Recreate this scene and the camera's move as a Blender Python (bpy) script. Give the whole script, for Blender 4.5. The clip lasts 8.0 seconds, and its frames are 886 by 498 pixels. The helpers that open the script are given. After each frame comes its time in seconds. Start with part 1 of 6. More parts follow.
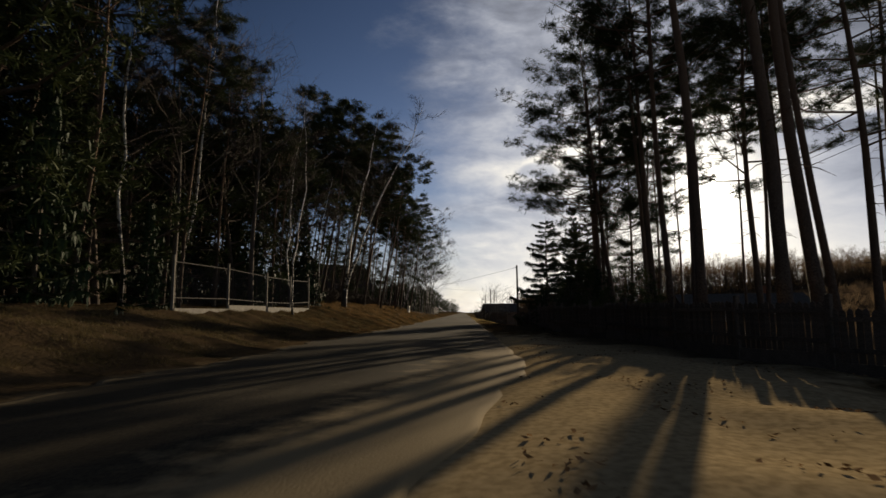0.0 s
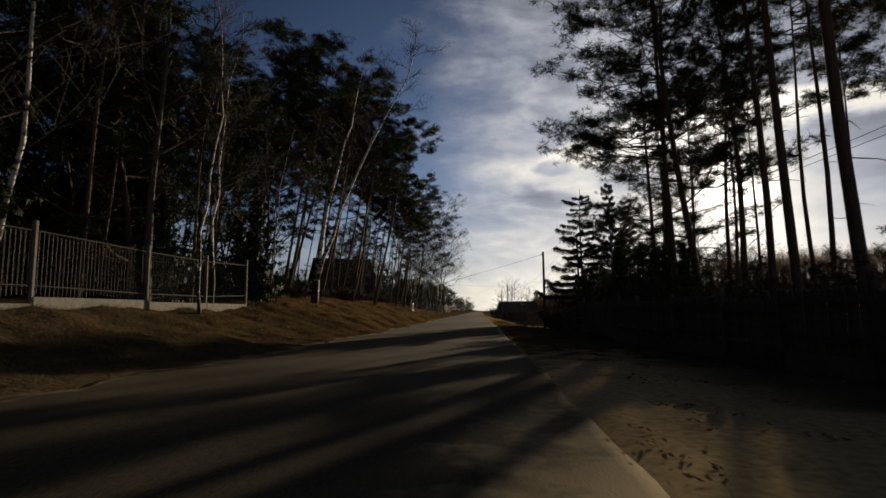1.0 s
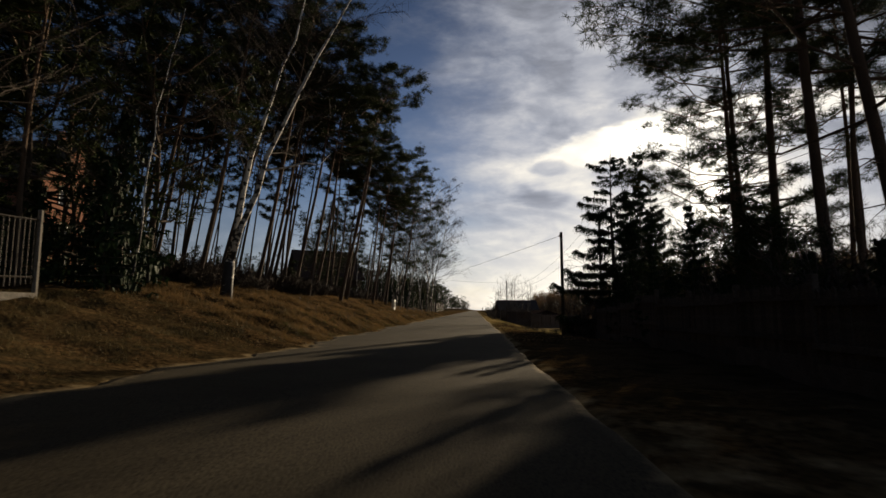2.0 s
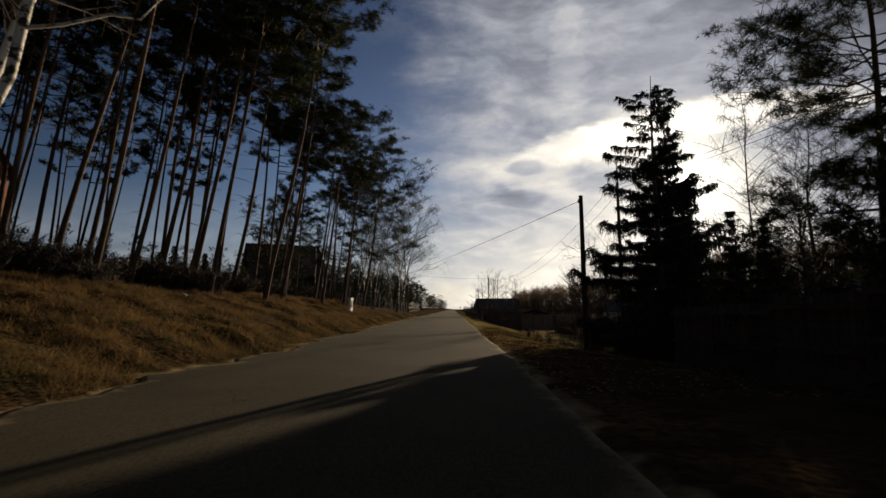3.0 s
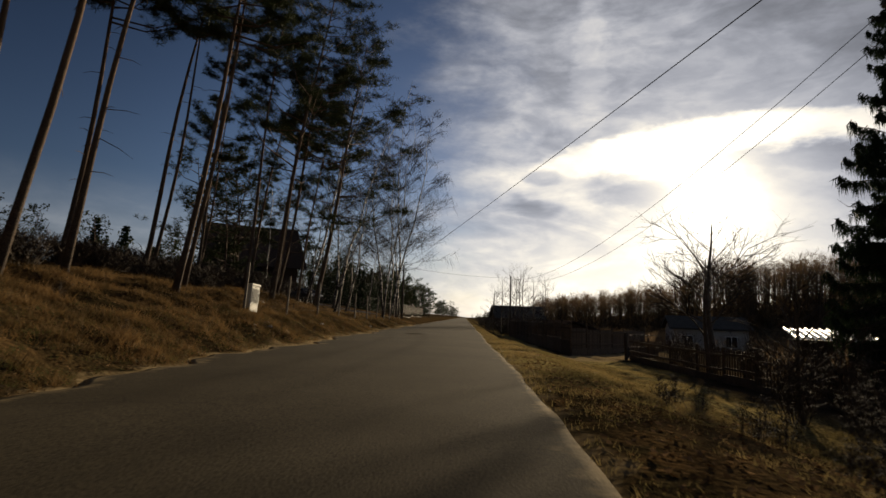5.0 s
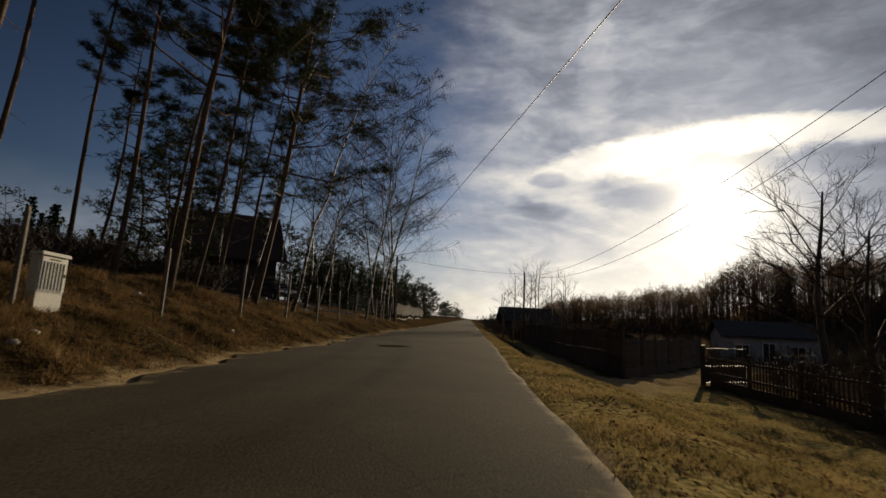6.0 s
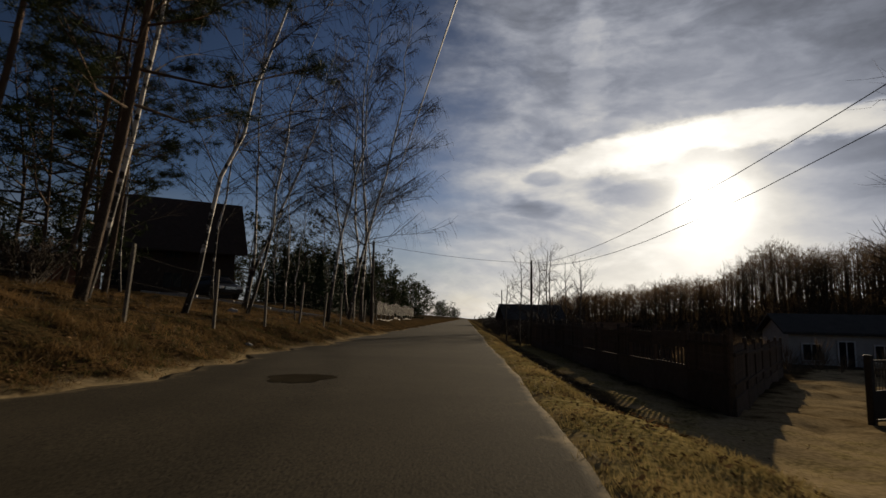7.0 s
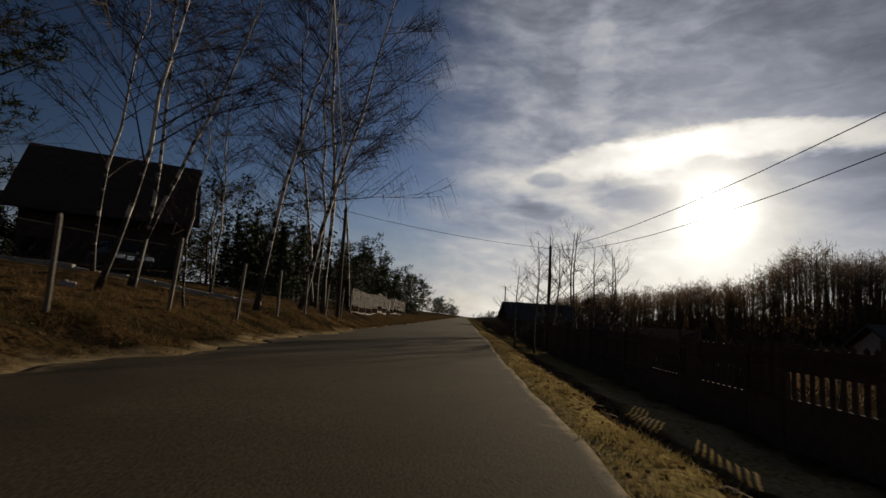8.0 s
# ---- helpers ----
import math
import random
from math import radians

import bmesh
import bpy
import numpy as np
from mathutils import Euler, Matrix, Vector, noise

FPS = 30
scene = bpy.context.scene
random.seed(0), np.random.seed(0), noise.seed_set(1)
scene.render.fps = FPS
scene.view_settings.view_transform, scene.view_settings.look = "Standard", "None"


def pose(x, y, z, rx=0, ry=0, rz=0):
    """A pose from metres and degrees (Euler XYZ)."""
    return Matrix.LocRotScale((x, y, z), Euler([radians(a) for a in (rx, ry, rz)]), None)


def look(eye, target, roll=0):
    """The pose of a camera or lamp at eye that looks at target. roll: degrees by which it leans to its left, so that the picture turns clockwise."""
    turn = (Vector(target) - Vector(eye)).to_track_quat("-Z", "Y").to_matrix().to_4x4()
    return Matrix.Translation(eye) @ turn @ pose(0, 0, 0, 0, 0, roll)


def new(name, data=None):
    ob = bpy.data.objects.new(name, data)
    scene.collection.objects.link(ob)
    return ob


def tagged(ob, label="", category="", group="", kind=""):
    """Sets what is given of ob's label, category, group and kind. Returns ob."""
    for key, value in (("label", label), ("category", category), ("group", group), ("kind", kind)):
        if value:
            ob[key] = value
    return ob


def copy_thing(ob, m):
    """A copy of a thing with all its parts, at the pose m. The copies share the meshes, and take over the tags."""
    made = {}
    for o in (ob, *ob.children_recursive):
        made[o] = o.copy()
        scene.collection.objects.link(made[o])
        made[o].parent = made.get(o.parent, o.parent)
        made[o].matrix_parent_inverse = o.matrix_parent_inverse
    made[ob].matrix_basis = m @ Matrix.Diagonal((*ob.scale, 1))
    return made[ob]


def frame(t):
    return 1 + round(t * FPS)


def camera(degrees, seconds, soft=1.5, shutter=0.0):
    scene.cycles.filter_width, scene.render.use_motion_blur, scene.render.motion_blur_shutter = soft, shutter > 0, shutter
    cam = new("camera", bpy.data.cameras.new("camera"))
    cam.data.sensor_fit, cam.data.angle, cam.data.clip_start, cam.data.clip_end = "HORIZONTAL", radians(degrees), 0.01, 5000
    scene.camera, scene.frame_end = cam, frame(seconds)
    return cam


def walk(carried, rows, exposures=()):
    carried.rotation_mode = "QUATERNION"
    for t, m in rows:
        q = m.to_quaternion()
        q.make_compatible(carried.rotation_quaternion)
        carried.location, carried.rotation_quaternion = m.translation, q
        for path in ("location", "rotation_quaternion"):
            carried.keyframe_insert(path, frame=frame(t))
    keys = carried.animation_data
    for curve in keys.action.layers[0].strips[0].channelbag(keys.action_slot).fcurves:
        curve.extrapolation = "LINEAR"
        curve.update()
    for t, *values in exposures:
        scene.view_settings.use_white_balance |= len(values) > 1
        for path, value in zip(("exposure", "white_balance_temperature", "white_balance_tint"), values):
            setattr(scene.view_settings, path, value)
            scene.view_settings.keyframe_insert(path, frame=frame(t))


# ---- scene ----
# The camera: a car's camera, one metre over the road. Rows: t, x, y, z, yaw to the left, pitch, roll.
cam = camera(78.0, 8.0, soft=1.5, shutter=0.1)
ROWS = [
    (0.0, -0.21, 0.00, 1.03, 2.13, 6.61, -0.65),
    (0.5, -0.12, 5.57, 1.01, 1.84, 6.57, -1.17),
    (1.0, 0.01, 11.27, 1.03, 3.75, 6.45, -0.55),
    (1.5, 0.02, 16.81, 0.95, 1.44, 6.50, -0.61),
    (1.7, 0.00, 19.03, 1.00, 2.99, 6.28, 0.45),
    (2.8, -0.20, 31.10, 1.02, 2.54, 6.59, -1.49),
    (3.0, -0.19, 33.22, 1.07, 0.92, 6.26, -0.56),
    (3.5, -0.04, 38.37, 0.96, 3.49, 6.74, 2.26),
    (4.0, 0.07, 43.46, 0.98, 2.65, 6.65, 2.79),
    (4.5, 0.09, 48.45, 0.97, 2.90, 7.02, 1.84),
    (4.7, 0.09, 50.46, 0.99, 2.40, 6.88, 1.87),
    (5.8, 0.04, 61.53, 0.97, 2.82, 7.52, 1.87),
    (6.0, 0.04, 63.51, 1.05, 3.00, 7.15, 2.38),
    (6.5, 0.09, 68.36, 1.04, 3.49, 6.99, 3.19),
    (7.0, 0.13, 73.33, 1.03, 2.58, 7.16, 1.22),
    (7.5, 0.12, 78.30, 0.94, 3.43, 7.01, 2.34),
    (8.0, 0.10, 83.20, 0.94, 2.70, 6.89, 3.55),
]


def heading(x, y, z, yaw, pitch, roll):
    a, b = radians(yaw), radians(pitch)
    ahead = Vector((-math.sin(a) * math.cos(b), math.cos(a) * math.cos(b), math.sin(b)))
    eye = Vector((x, y, z))
    return look(eye, eye + ahead * 10, roll)


walk(cam, [(t, heading(*r)) for t, *r in ROWS], exposures=[(0.0, 0.32, 6700, 10), (1.0, 0.20, 6700, 10), (1.5, 0.36, 6800, 10), (3.0, 0.20, 6850, 10), (3.5, 0.15, 6700, 10), (4.5, 0.45, 7050, 10), (6.0, 0.15, 6850, 10), (8.0, -0.15, 6600, 10)])

# ---- world and sun ----
SUN_AZ, SUN_EL = 24.0, 11.0   # degrees right of the road's line, degrees up
sun_dir = Vector((math.sin(radians(SUN_AZ)) * math.cos(radians(SUN_EL)),
                  math.cos(radians(SUN_AZ)) * math.cos(radians(SUN_EL)), math.sin(radians(SUN_EL))))
world = bpy.data.worlds.new("sky")
scene.world = world
world.use_nodes = True


# clouds of the bank ahead: azimuth, elevation, half widths, tilt (degrees), brightness added, warp
CLOUDS = [
    (16.0, 16.7, 7.5, 1.5, 9, 0.55, 1.0),      # bright roll leading to the sun
    (29.0, 17.6, 11.0, 1.3, -3, 0.55, 1.2),
    (21.0, 15.2, 6.0, 2.0, 0, 0.25, 1.0),
    (9.3, 13.2, 4.2, 2.0, -20, 0.20, 1.0),
    (3.0, 14.0, 6.0, 1.6, 12, 0.12, 1.0),
    (12.8, 26.0, 1.6, 7.0, 0, 0.10, 1.2),       # pale seam running up
    (8.1, 14.5, 2.0, 0.85, 6, -0.36, 0.5),      # small dark flecks
    (7.2, 11.3, 3.2, 1.0, -6, -0.30, 0.6),
    (17.4, 12.8, 4.6, 1.2, 4, -0.36, 0.8),
    (14.2, 19.4, 4.6, 1.0, 16, -0.20, 0.8),
    (8.4, 17.6, 2.2, 1.5, 10, -0.15, 0.8),
    (33.0, 15.0, 7.0, 1.15, -6, -0.30, 0.8),
    (37.0, 11.3, 5.0, 0.9, 0, -0.16, 0.8),
    (23.0, 23.6, 7.0, 2.4, 4, -0.13, 1.2),
    (8.6, 22.5, 2.0, 6.0, 0, -0.08, 1.2),
    (-1.0, 12.2, 4.0, 1.6, 0, -0.10, 1.0),
    (1.5, 8.8, 3.5, 0.8, 5, -0.08, 0.8),
]


def build_sky():
    t = world.node_tree
    t.nodes.clear()
    L = t.links.new

    def op(kind, *args, clamp=False):
        n = t.nodes.new("ShaderNodeMath")
        n.operation, n.use_clamp = kind, clamp
        for i, v in enumerate(args):
            if isinstance(v, (int, float)):
                n.inputs[i].default_value = v
            else:
                L(v, n.inputs[i])
        return n.outputs[0]

    def ramp(x, a, b, lo=0.0, hi=1.0):
        n = t.nodes.new("ShaderNodeMapRange")
        n.interpolation_type = "SMOOTHSTEP"
        L(x, n.inputs[0])
        for i, v in enumerate((a, b, lo, hi)):
            n.inputs[i + 1].default_value = v
        return n.outputs[0]

    def noise_at(x, y, z, detail, rough=0.55, distort=0.0):
        c = t.nodes.new("ShaderNodeCombineXYZ")
        L(x, c.inputs[0])
        L(y, c.inputs[1])
        c.inputs[2].default_value = z
        n = t.nodes.new("ShaderNodeTexNoise")
        n.inputs["Scale"].default_value, n.inputs["Detail"].default_value = 1.0, detail
        n.inputs["Roughness"].default_value, n.inputs["Distortion"].default_value = rough, distort
        L(c.outputs[0], n.inputs["Vector"])
        return n.outputs["Fac"]

    def vec(kind, a, b):
        n = t.nodes.new("ShaderNodeVectorMath")
        n.operation = kind
        for i, v in enumerate((a, b)):
            if isinstance(v, (tuple, Vector)):
                n.inputs[i].default_value = v
            elif kind == "SCALE" and i == 1:
                L(v, n.inputs["Scale"])
            else:
                L(v, n.inputs[i])
        return n.outputs["Value"] if kind == "DOT_PRODUCT" else n.outputs[0]

    def mixed(fac, a, b):
        n = t.nodes.new("ShaderNodeMix")
        n.data_type = "RGBA"
        L(fac, n.inputs["Factor"])
        for k, v in (("A", a), ("B", b)):
            if isinstance(v, tuple):
                n.inputs[k].default_value = (*v, 1)
            else:
                L(v, n.inputs[k])
        return n.outputs["Result"]

    sky = t.nodes.new("ShaderNodeTexSky")
    sky.sky_type = 'NISHITA'
    sky.sun_disc = False
    sky.sun_elevation, sky.sun_rotation = radians(SUN_EL), radians(SUN_AZ)
    sky.air_density, sky.dust_density, sky.ozone_density = 1.0, 0.6, 2.0
    co = t.nodes.new("ShaderNodeTexCoord").outputs["Generated"]
    sep = t.nodes.new("ShaderNodeSeparateXYZ")
    L(co, sep.inputs[0])
    az = op("MULTIPLY", op("ARCTAN2", sep.outputs[0], sep.outputs[1]), 57.2958)
    el = op("MULTIPLY", op("ARCSINE", sep.outputs[2]), 57.2958)
    # drifting of the edges: wide and fine
    wa = op("SUBTRACT", noise_at(op("MULTIPLY", az, 0.13), op("MULTIPLY", el, 0.30), 2.0, 6.0, 0.6), 0.5)
    we = op("SUBTRACT", noise_at(op("MULTIPLY", az, 0.13), op("MULTIPLY", el, 0.30), 7.0, 6.0, 0.6), 0.5)
    # cover: clear blue to the left, cloud ahead and to the right
    edge = op("ADD", op("ADD", az, op("MULTIPLY", wa, 20.0)), op("MULTIPLY", op("MAXIMUM", op("SUBTRACT", 14.0, el), 0.0), 0.45))
    cover = op("MULTIPLY", op("MAXIMUM", ramp(edge, -8.5, 9.0, 0.0, 0.93), ramp(el, 2.0, 13.0, 0.5, 0.0)), ramp(az, 70.0, 110.0, 1.0, 0.25))
    cover = op("MULTIPLY", cover, ramp(el, 34.0, 60.0, 1.0, 0.35))
    # grey of the layer: streaks, paler towards the sun's height, cream at the horizon
    streak = noise_at(op("MULTIPLY", az, 0.10), op("ADD", op("MULTIPLY", el, 0.26), op("MULTIPLY", az, 0.02)), 11.0, 8.0, 0.55, 0.7)
    curd = noise_at(op("MULTIPLY", az, 0.33), op("MULTIPLY", el, 0.75), 3.0, 7.0, 0.58, 0.2)
    grey = op("MULTIPLY", ramp(az, 14.0, 40.0, 0.38, 0.17), ramp(el, 16.0, 34.0, 1.0, 0.72))
    grey = op("MULTIPLY", grey, ramp(streak, 0.34, 0.66, 0.74, 1.26))
    grey = op("MULTIPLY", grey, ramp(curd, 0.34, 0.68, 0.88, 1.14))
    low = op("MULTIPLY", ramp(el, 1.0, 13.0, 1.0, 0.0), ramp(az, -14.0, 10.0, -0.06, 0.50))
    lum = op("ADD", grey, low)
    for a0, e0, ra, re, tilt, amount, warp in CLOUDS:
        da = op("ADD", op("SUBTRACT", az, a0), op("MULTIPLY", wa, 7.0 * warp))
        de = op("ADD", op("SUBTRACT", el, e0), op("MULTIPLY", we, 3.4 * warp))
        c, s = math.cos(radians(tilt)), math.sin(radians(tilt))
        u = op("DIVIDE", op("ADD", op("MULTIPLY", da, c), op("MULTIPLY", de, s)), ra)
        v = op("DIVIDE", op("SUBTRACT", op("MULTIPLY", de, c), op("MULTIPLY", da, s)), re)
        q = op("ADD", op("MULTIPLY", u, u), op("MULTIPLY", v, v))
        if amount > 0:
            lum = op("ADD", lum, ramp(q, 0.15, 2.0, amount, 0.0))
        else:
            lum = op("MULTIPLY", lum, ramp(q, 0.35, 1.5, 1.0 + amount * 1.15, 1.0))
    # forward scattering round the sun
    near = op("MAXIMUM", vec("DOT_PRODUCT", co, sun_dir), 0.0)
    lum = op("ADD", lum, op("MULTIPLY", op("POWER", near, 45.0), HALO))
    lum = op("ADD", lum, op("MULTIPLY", op("POWER", near, 260.0), SUN_GLOW))
    tone = mixed(ramp(lum, 0.22, 0.85), (0.88, 0.95, 1.14), (1.0, 0.965, 0.89))
    cloud = vec("SCALE", tone, op("MULTIPLY", lum, 10.0))
    blue = vec("MULTIPLY", sky.outputs[0], SKY_GAIN)
    deep = vec("SCALE", blue, op("MULTIPLY", ramp(el, 4.0, 36.0, 1.1, 0.6), ramp(az, -46.0, -6.0, 0.6, 1.15)))
    whole = mixed(cover, deep, cloud)
    core = vec("SCALE", (1.0, 0.95, 0.84), op("MULTIPLY", op("POWER", near, 1500.0), SUN_CORE))
    bg = t.nodes.new("ShaderNodeBackground")
    bg.inputs["Strength"].default_value = SKY_STRENGTH
    L(vec("ADD", whole, core), bg.inputs["Color"])
    out = t.nodes.new("ShaderNodeOutputWorld")
    L(bg.outputs[0], out.inputs["Surface"])


SKY_STRENGTH, SKY_GAIN = 0.1, (0.30, 0.335, 0.45)
HALO, SUN_GLOW, SUN_CORE = 0.34, 0.55, 30.0
build_sky()
sun = new("sun", bpy.data.lights.new("sun", "SUN"))
sun.data.energy, sun.data.angle, sun.data.color = 4.0, radians(0.53), (1.0, 0.82, 0.58)
sun.matrix_world = look((0, 0, 60), Vector((0, 0, 60)) - sun_dir)

# ---- materials ----


def material(name, a, b, scale=4.0, rough=0.8, bump=0.3, metal=0.0, fine=40.0, c=None, distance=0.02, coord="Object", spec=0.3, vary=0.0):
    """Two colours mixed by coarse noise, a third by fine noise, with a bump of both scales."""
    m = bpy.data.materials.new(name)
    m.use_nodes = True
    t = m.node_tree
    p = t.nodes["Principled BSDF"]
    co = t.nodes.new("ShaderNodeTexCoord")
    n1, n2 = t.nodes.new("ShaderNodeTexNoise"), t.nodes.new("ShaderNodeTexNoise")
    n1.inputs["Scale"].default_value, n1.inputs["Detail"].default_value, n1.inputs["Roughness"].default_value = scale, 6.0, 0.62
    n2.inputs["Scale"].default_value, n2.inputs["Detail"].default_value = fine, 4.0
    for n in (n1, n2):
        t.links.new(co.outputs[coord], n.inputs["Vector"])
    r1 = t.nodes.new("ShaderNodeMapRange")
    r1.inputs[1].default_value, r1.inputs[2].default_value = 0.36, 0.64
    t.links.new(n1.outputs["Fac"], r1.inputs[0])
    m1 = t.nodes.new("ShaderNodeMix")
    m1.data_type = "RGBA"
    m1.inputs["A"].default_value, m1.inputs["B"].default_value = (*a, 1), (*b, 1)
    t.links.new(r1.outputs[0], m1.inputs["Factor"])
    r2 = t.nodes.new("ShaderNodeMapRange")
    r2.inputs[1].default_value, r2.inputs[2].default_value = 0.42, 0.68
    t.links.new(n2.outputs["Fac"], r2.inputs[0])
    m2 = t.nodes.new("ShaderNodeMix")
    m2.data_type = "RGBA"
    third = c or tuple(0.55 * (u + v) / 2 for u, v in zip(a, b))
    m2.inputs["B"].default_value = (*third, 1)
    t.links.new(m1.outputs["Result"], m2.inputs["A"])
    t.links.new(r2.outputs[0], m2.inputs["Factor"])
    last = m2.outputs["Result"]
    if vary:
        info = t.nodes.new("ShaderNodeObjectInfo")
        hv = t.nodes.new("ShaderNodeHueSaturation")
        mr = t.nodes.new("ShaderNodeMapRange")
        mr.inputs[3].default_value, mr.inputs[4].default_value = 1 - vary, 1 + vary
        t.links.new(info.outputs["Random"], mr.inputs[0])
        t.links.new(mr.outputs[0], hv.inputs["Value"])
        t.links.new(last, hv.inputs["Color"])
        last = hv.outputs["Color"]
    t.links.new(last, p.inputs["Base Color"])
    p.inputs["Roughness"].default_value, p.inputs["Metallic"].default_value = rough, metal
    p.inputs["Specular IOR Level"].default_value = spec
    if bump:
        add = t.nodes.new("ShaderNodeMath")
        add.operation = "ADD"
        t.links.new(n1.outputs["Fac"], add.inputs[0])
        t.links.new(n2.outputs["Fac"], add.inputs[1])
        bn = t.nodes.new("ShaderNodeBump")
        bn.inputs["Strength"].default_value, bn.inputs["Distance"].default_value = bump, distance
        t.links.new(add.outputs[0], bn.inputs["Height"])
        t.links.new(bn.outputs[0], p.inputs["Normal"])
    return m


def leafy(name, a, b, vary=0.25, gloss=0.2, patch=0.0):
    """Needles and blades: colour by island, a little light through them."""
    m = bpy.data.materials.new(name)
    m.use_nodes = True
    t = m.node_tree
    p = t.nodes["Principled BSDF"]
    geo = t.nodes.new("ShaderNodeNewGeometry")
    mx = t.nodes.new("ShaderNodeMix")
    mx.data_type = "RGBA"
    mx.inputs["A"].default_value, mx.inputs["B"].default_value = (*a, 1), (*b, 1)
    if patch:
        co = t.nodes.new("ShaderNodeTexCoord")
        n = t.nodes.new("ShaderNodeTexNoise")
        n.inputs["Scale"].default_value, n.inputs["Detail"].default_value = patch, 3.0
        t.links.new(co.outputs["Object"], n.inputs["Vector"])
        mr = t.nodes.new("ShaderNodeMapRange")
        mr.inputs[1].default_value, mr.inputs[2].default_value = 0.38, 0.62
        t.links.new(n.outputs["Fac"], mr.inputs[0])
        av = t.nodes.new("ShaderNodeMix")
        av.inputs["Factor"].default_value = 0.6
        t.links.new(geo.outputs["Random Per Island"], av.inputs["A"])
        t.links.new(mr.outputs[0], av.inputs["B"])
        t.links.new(av.outputs["Result"], mx.inputs["Factor"])
    else:
        t.links.new(geo.outputs["Random Per Island"], mx.inputs["Factor"])
    t.links.new(mx.outputs["Result"], p.inputs["Base Color"])
    p.inputs["Roughness"].default_value = 0.6
    p.inputs["Specular IOR Level"].default_value = gloss
    tr = t.nodes.new("ShaderNodeBsdfTranslucent")
    t.links.new(mx.outputs["Result"], tr.inputs["Color"])
    ms = t.nodes.new("ShaderNodeMixShader")
    ms.inputs[0].default_value = vary
    out = t.nodes["Material Output"]
    t.links.new(p.outputs[0], ms.inputs[1])
    t.links.new(tr.outputs[0], ms.inputs[2])
    t.links.new(ms.outputs[0], out.inputs["Surface"])
    return m


def pine_bark():
    """Grey-brown plates low on the trunk, flaky orange bark higher up."""
    m = material("pine_bark", (0.075, 0.056, 0.042), (0.13, 0.096, 0.07), 3.0, 0.95, 0.9, fine=26.0, c=(0.035, 0.026, 0.02), distance=0.03)
    t = m.node_tree
    p = t.nodes["Principled BSDF"]
    old = p.inputs["Base Color"].links[0].from_socket
    co = t.nodes.new("ShaderNodeTexCoord")
    sep = t.nodes.new("ShaderNodeSeparateXYZ")
    t.links.new(co.outputs["Object"], sep.inputs[0])
    mr = t.nodes.new("ShaderNodeMapRange")
    mr.inputs[1].default_value, mr.inputs[2].default_value = 1.5, 8.0
    mr.inputs[4].default_value = 0.8
    t.links.new(sep.outputs[2], mr.inputs[0])
    mx = t.nodes.new("ShaderNodeMix")
    mx.data_type = "RGBA"
    t.links.new(mr.outputs[0], mx.inputs["Factor"])
    t.links.new(old, mx.inputs["A"])
    mx.inputs["B"].default_value = (0.15, 0.094, 0.057, 1)
    t.links.new(mx.outputs["Result"], p.inputs["Base Color"])
    return m


def birch_bark():
    """White paper bark with dark cross bands, black and cracked at the foot."""
    m = bpy.data.materials.new("birch_bark")
    m.use_nodes = True
    t = m.node_tree
    p = t.nodes["Principled BSDF"]
    co = t.nodes.new("ShaderNodeTexCoord")
    mp = t.nodes.new("ShaderNodeMapping")
    mp.inputs["Scale"].default_value = (2.0, 2.0, 3.2)
    t.links.new(co.outputs["Object"], mp.inputs["Vector"])
    n = t.nodes.new("ShaderNodeTexNoise")
    n.inputs["Scale"].default_value, n.inputs["Detail"].default_value = 1.6, 5.0
    t.links.new(mp.outputs[0], n.inputs["Vector"])
    sep = t.nodes.new("ShaderNodeSeparateXYZ")
    t.links.new(co.outputs["Object"], sep.inputs[0])
    low = t.nodes.new("ShaderNodeMapRange")
    low.inputs[1].default_value, low.inputs[2].default_value = 0.0, 4.0
    low.inputs[3].default_value, low.inputs[4].default_value = 0.26, 0.0
    t.links.new(sep.outputs[2], low.inputs[0])
    s = t.nodes.new("ShaderNodeMath")
    s.operation = "ADD"
    t.links.new(n.outputs["Fac"], s.inputs[0])
    t.links.new(low.outputs[0], s.inputs[1])
    r = t.nodes.new("ShaderNodeMapRange")
    r.inputs[1].default_value, r.inputs[2].default_value = 0.53, 0.61
    t.links.new(s.outputs[0], r.inputs[0])
    mx = t.nodes.new("ShaderNodeMix")
    mx.data_type = "RGBA"
    mx.inputs["A"].default_value, mx.inputs["B"].default_value = (0.66, 0.62, 0.55, 1), (0.03, 0.026, 0.022, 1)
    t.links.new(r.outputs[0], mx.inputs["Factor"])
    t.links.new(mx.outputs["Result"], p.inputs["Base Color"])
    p.inputs["Roughness"].default_value = 0.75
    b = t.nodes.new("ShaderNodeBump")
    b.inputs["Strength"].default_value, b.inputs["Distance"].default_value = 0.5, 0.02
    t.links.new(s.outputs[0], b.inputs["Height"])
    t.links.new(b.outputs[0], p.inputs["Normal"])
    return m


def plain(name, col, rough=0.5, metal=0.0, spec=0.5):
    m = bpy.data.materials.new(name)
    m.use_nodes = True
    p = m.node_tree.nodes["Principled BSDF"]
    p.inputs["Base Color"].default_value = (*col, 1)
    p.inputs["Roughness"].default_value, p.inputs["Metallic"].default_value = rough, metal
    p.inputs["Specular IOR Level"].default_value = spec
    return m


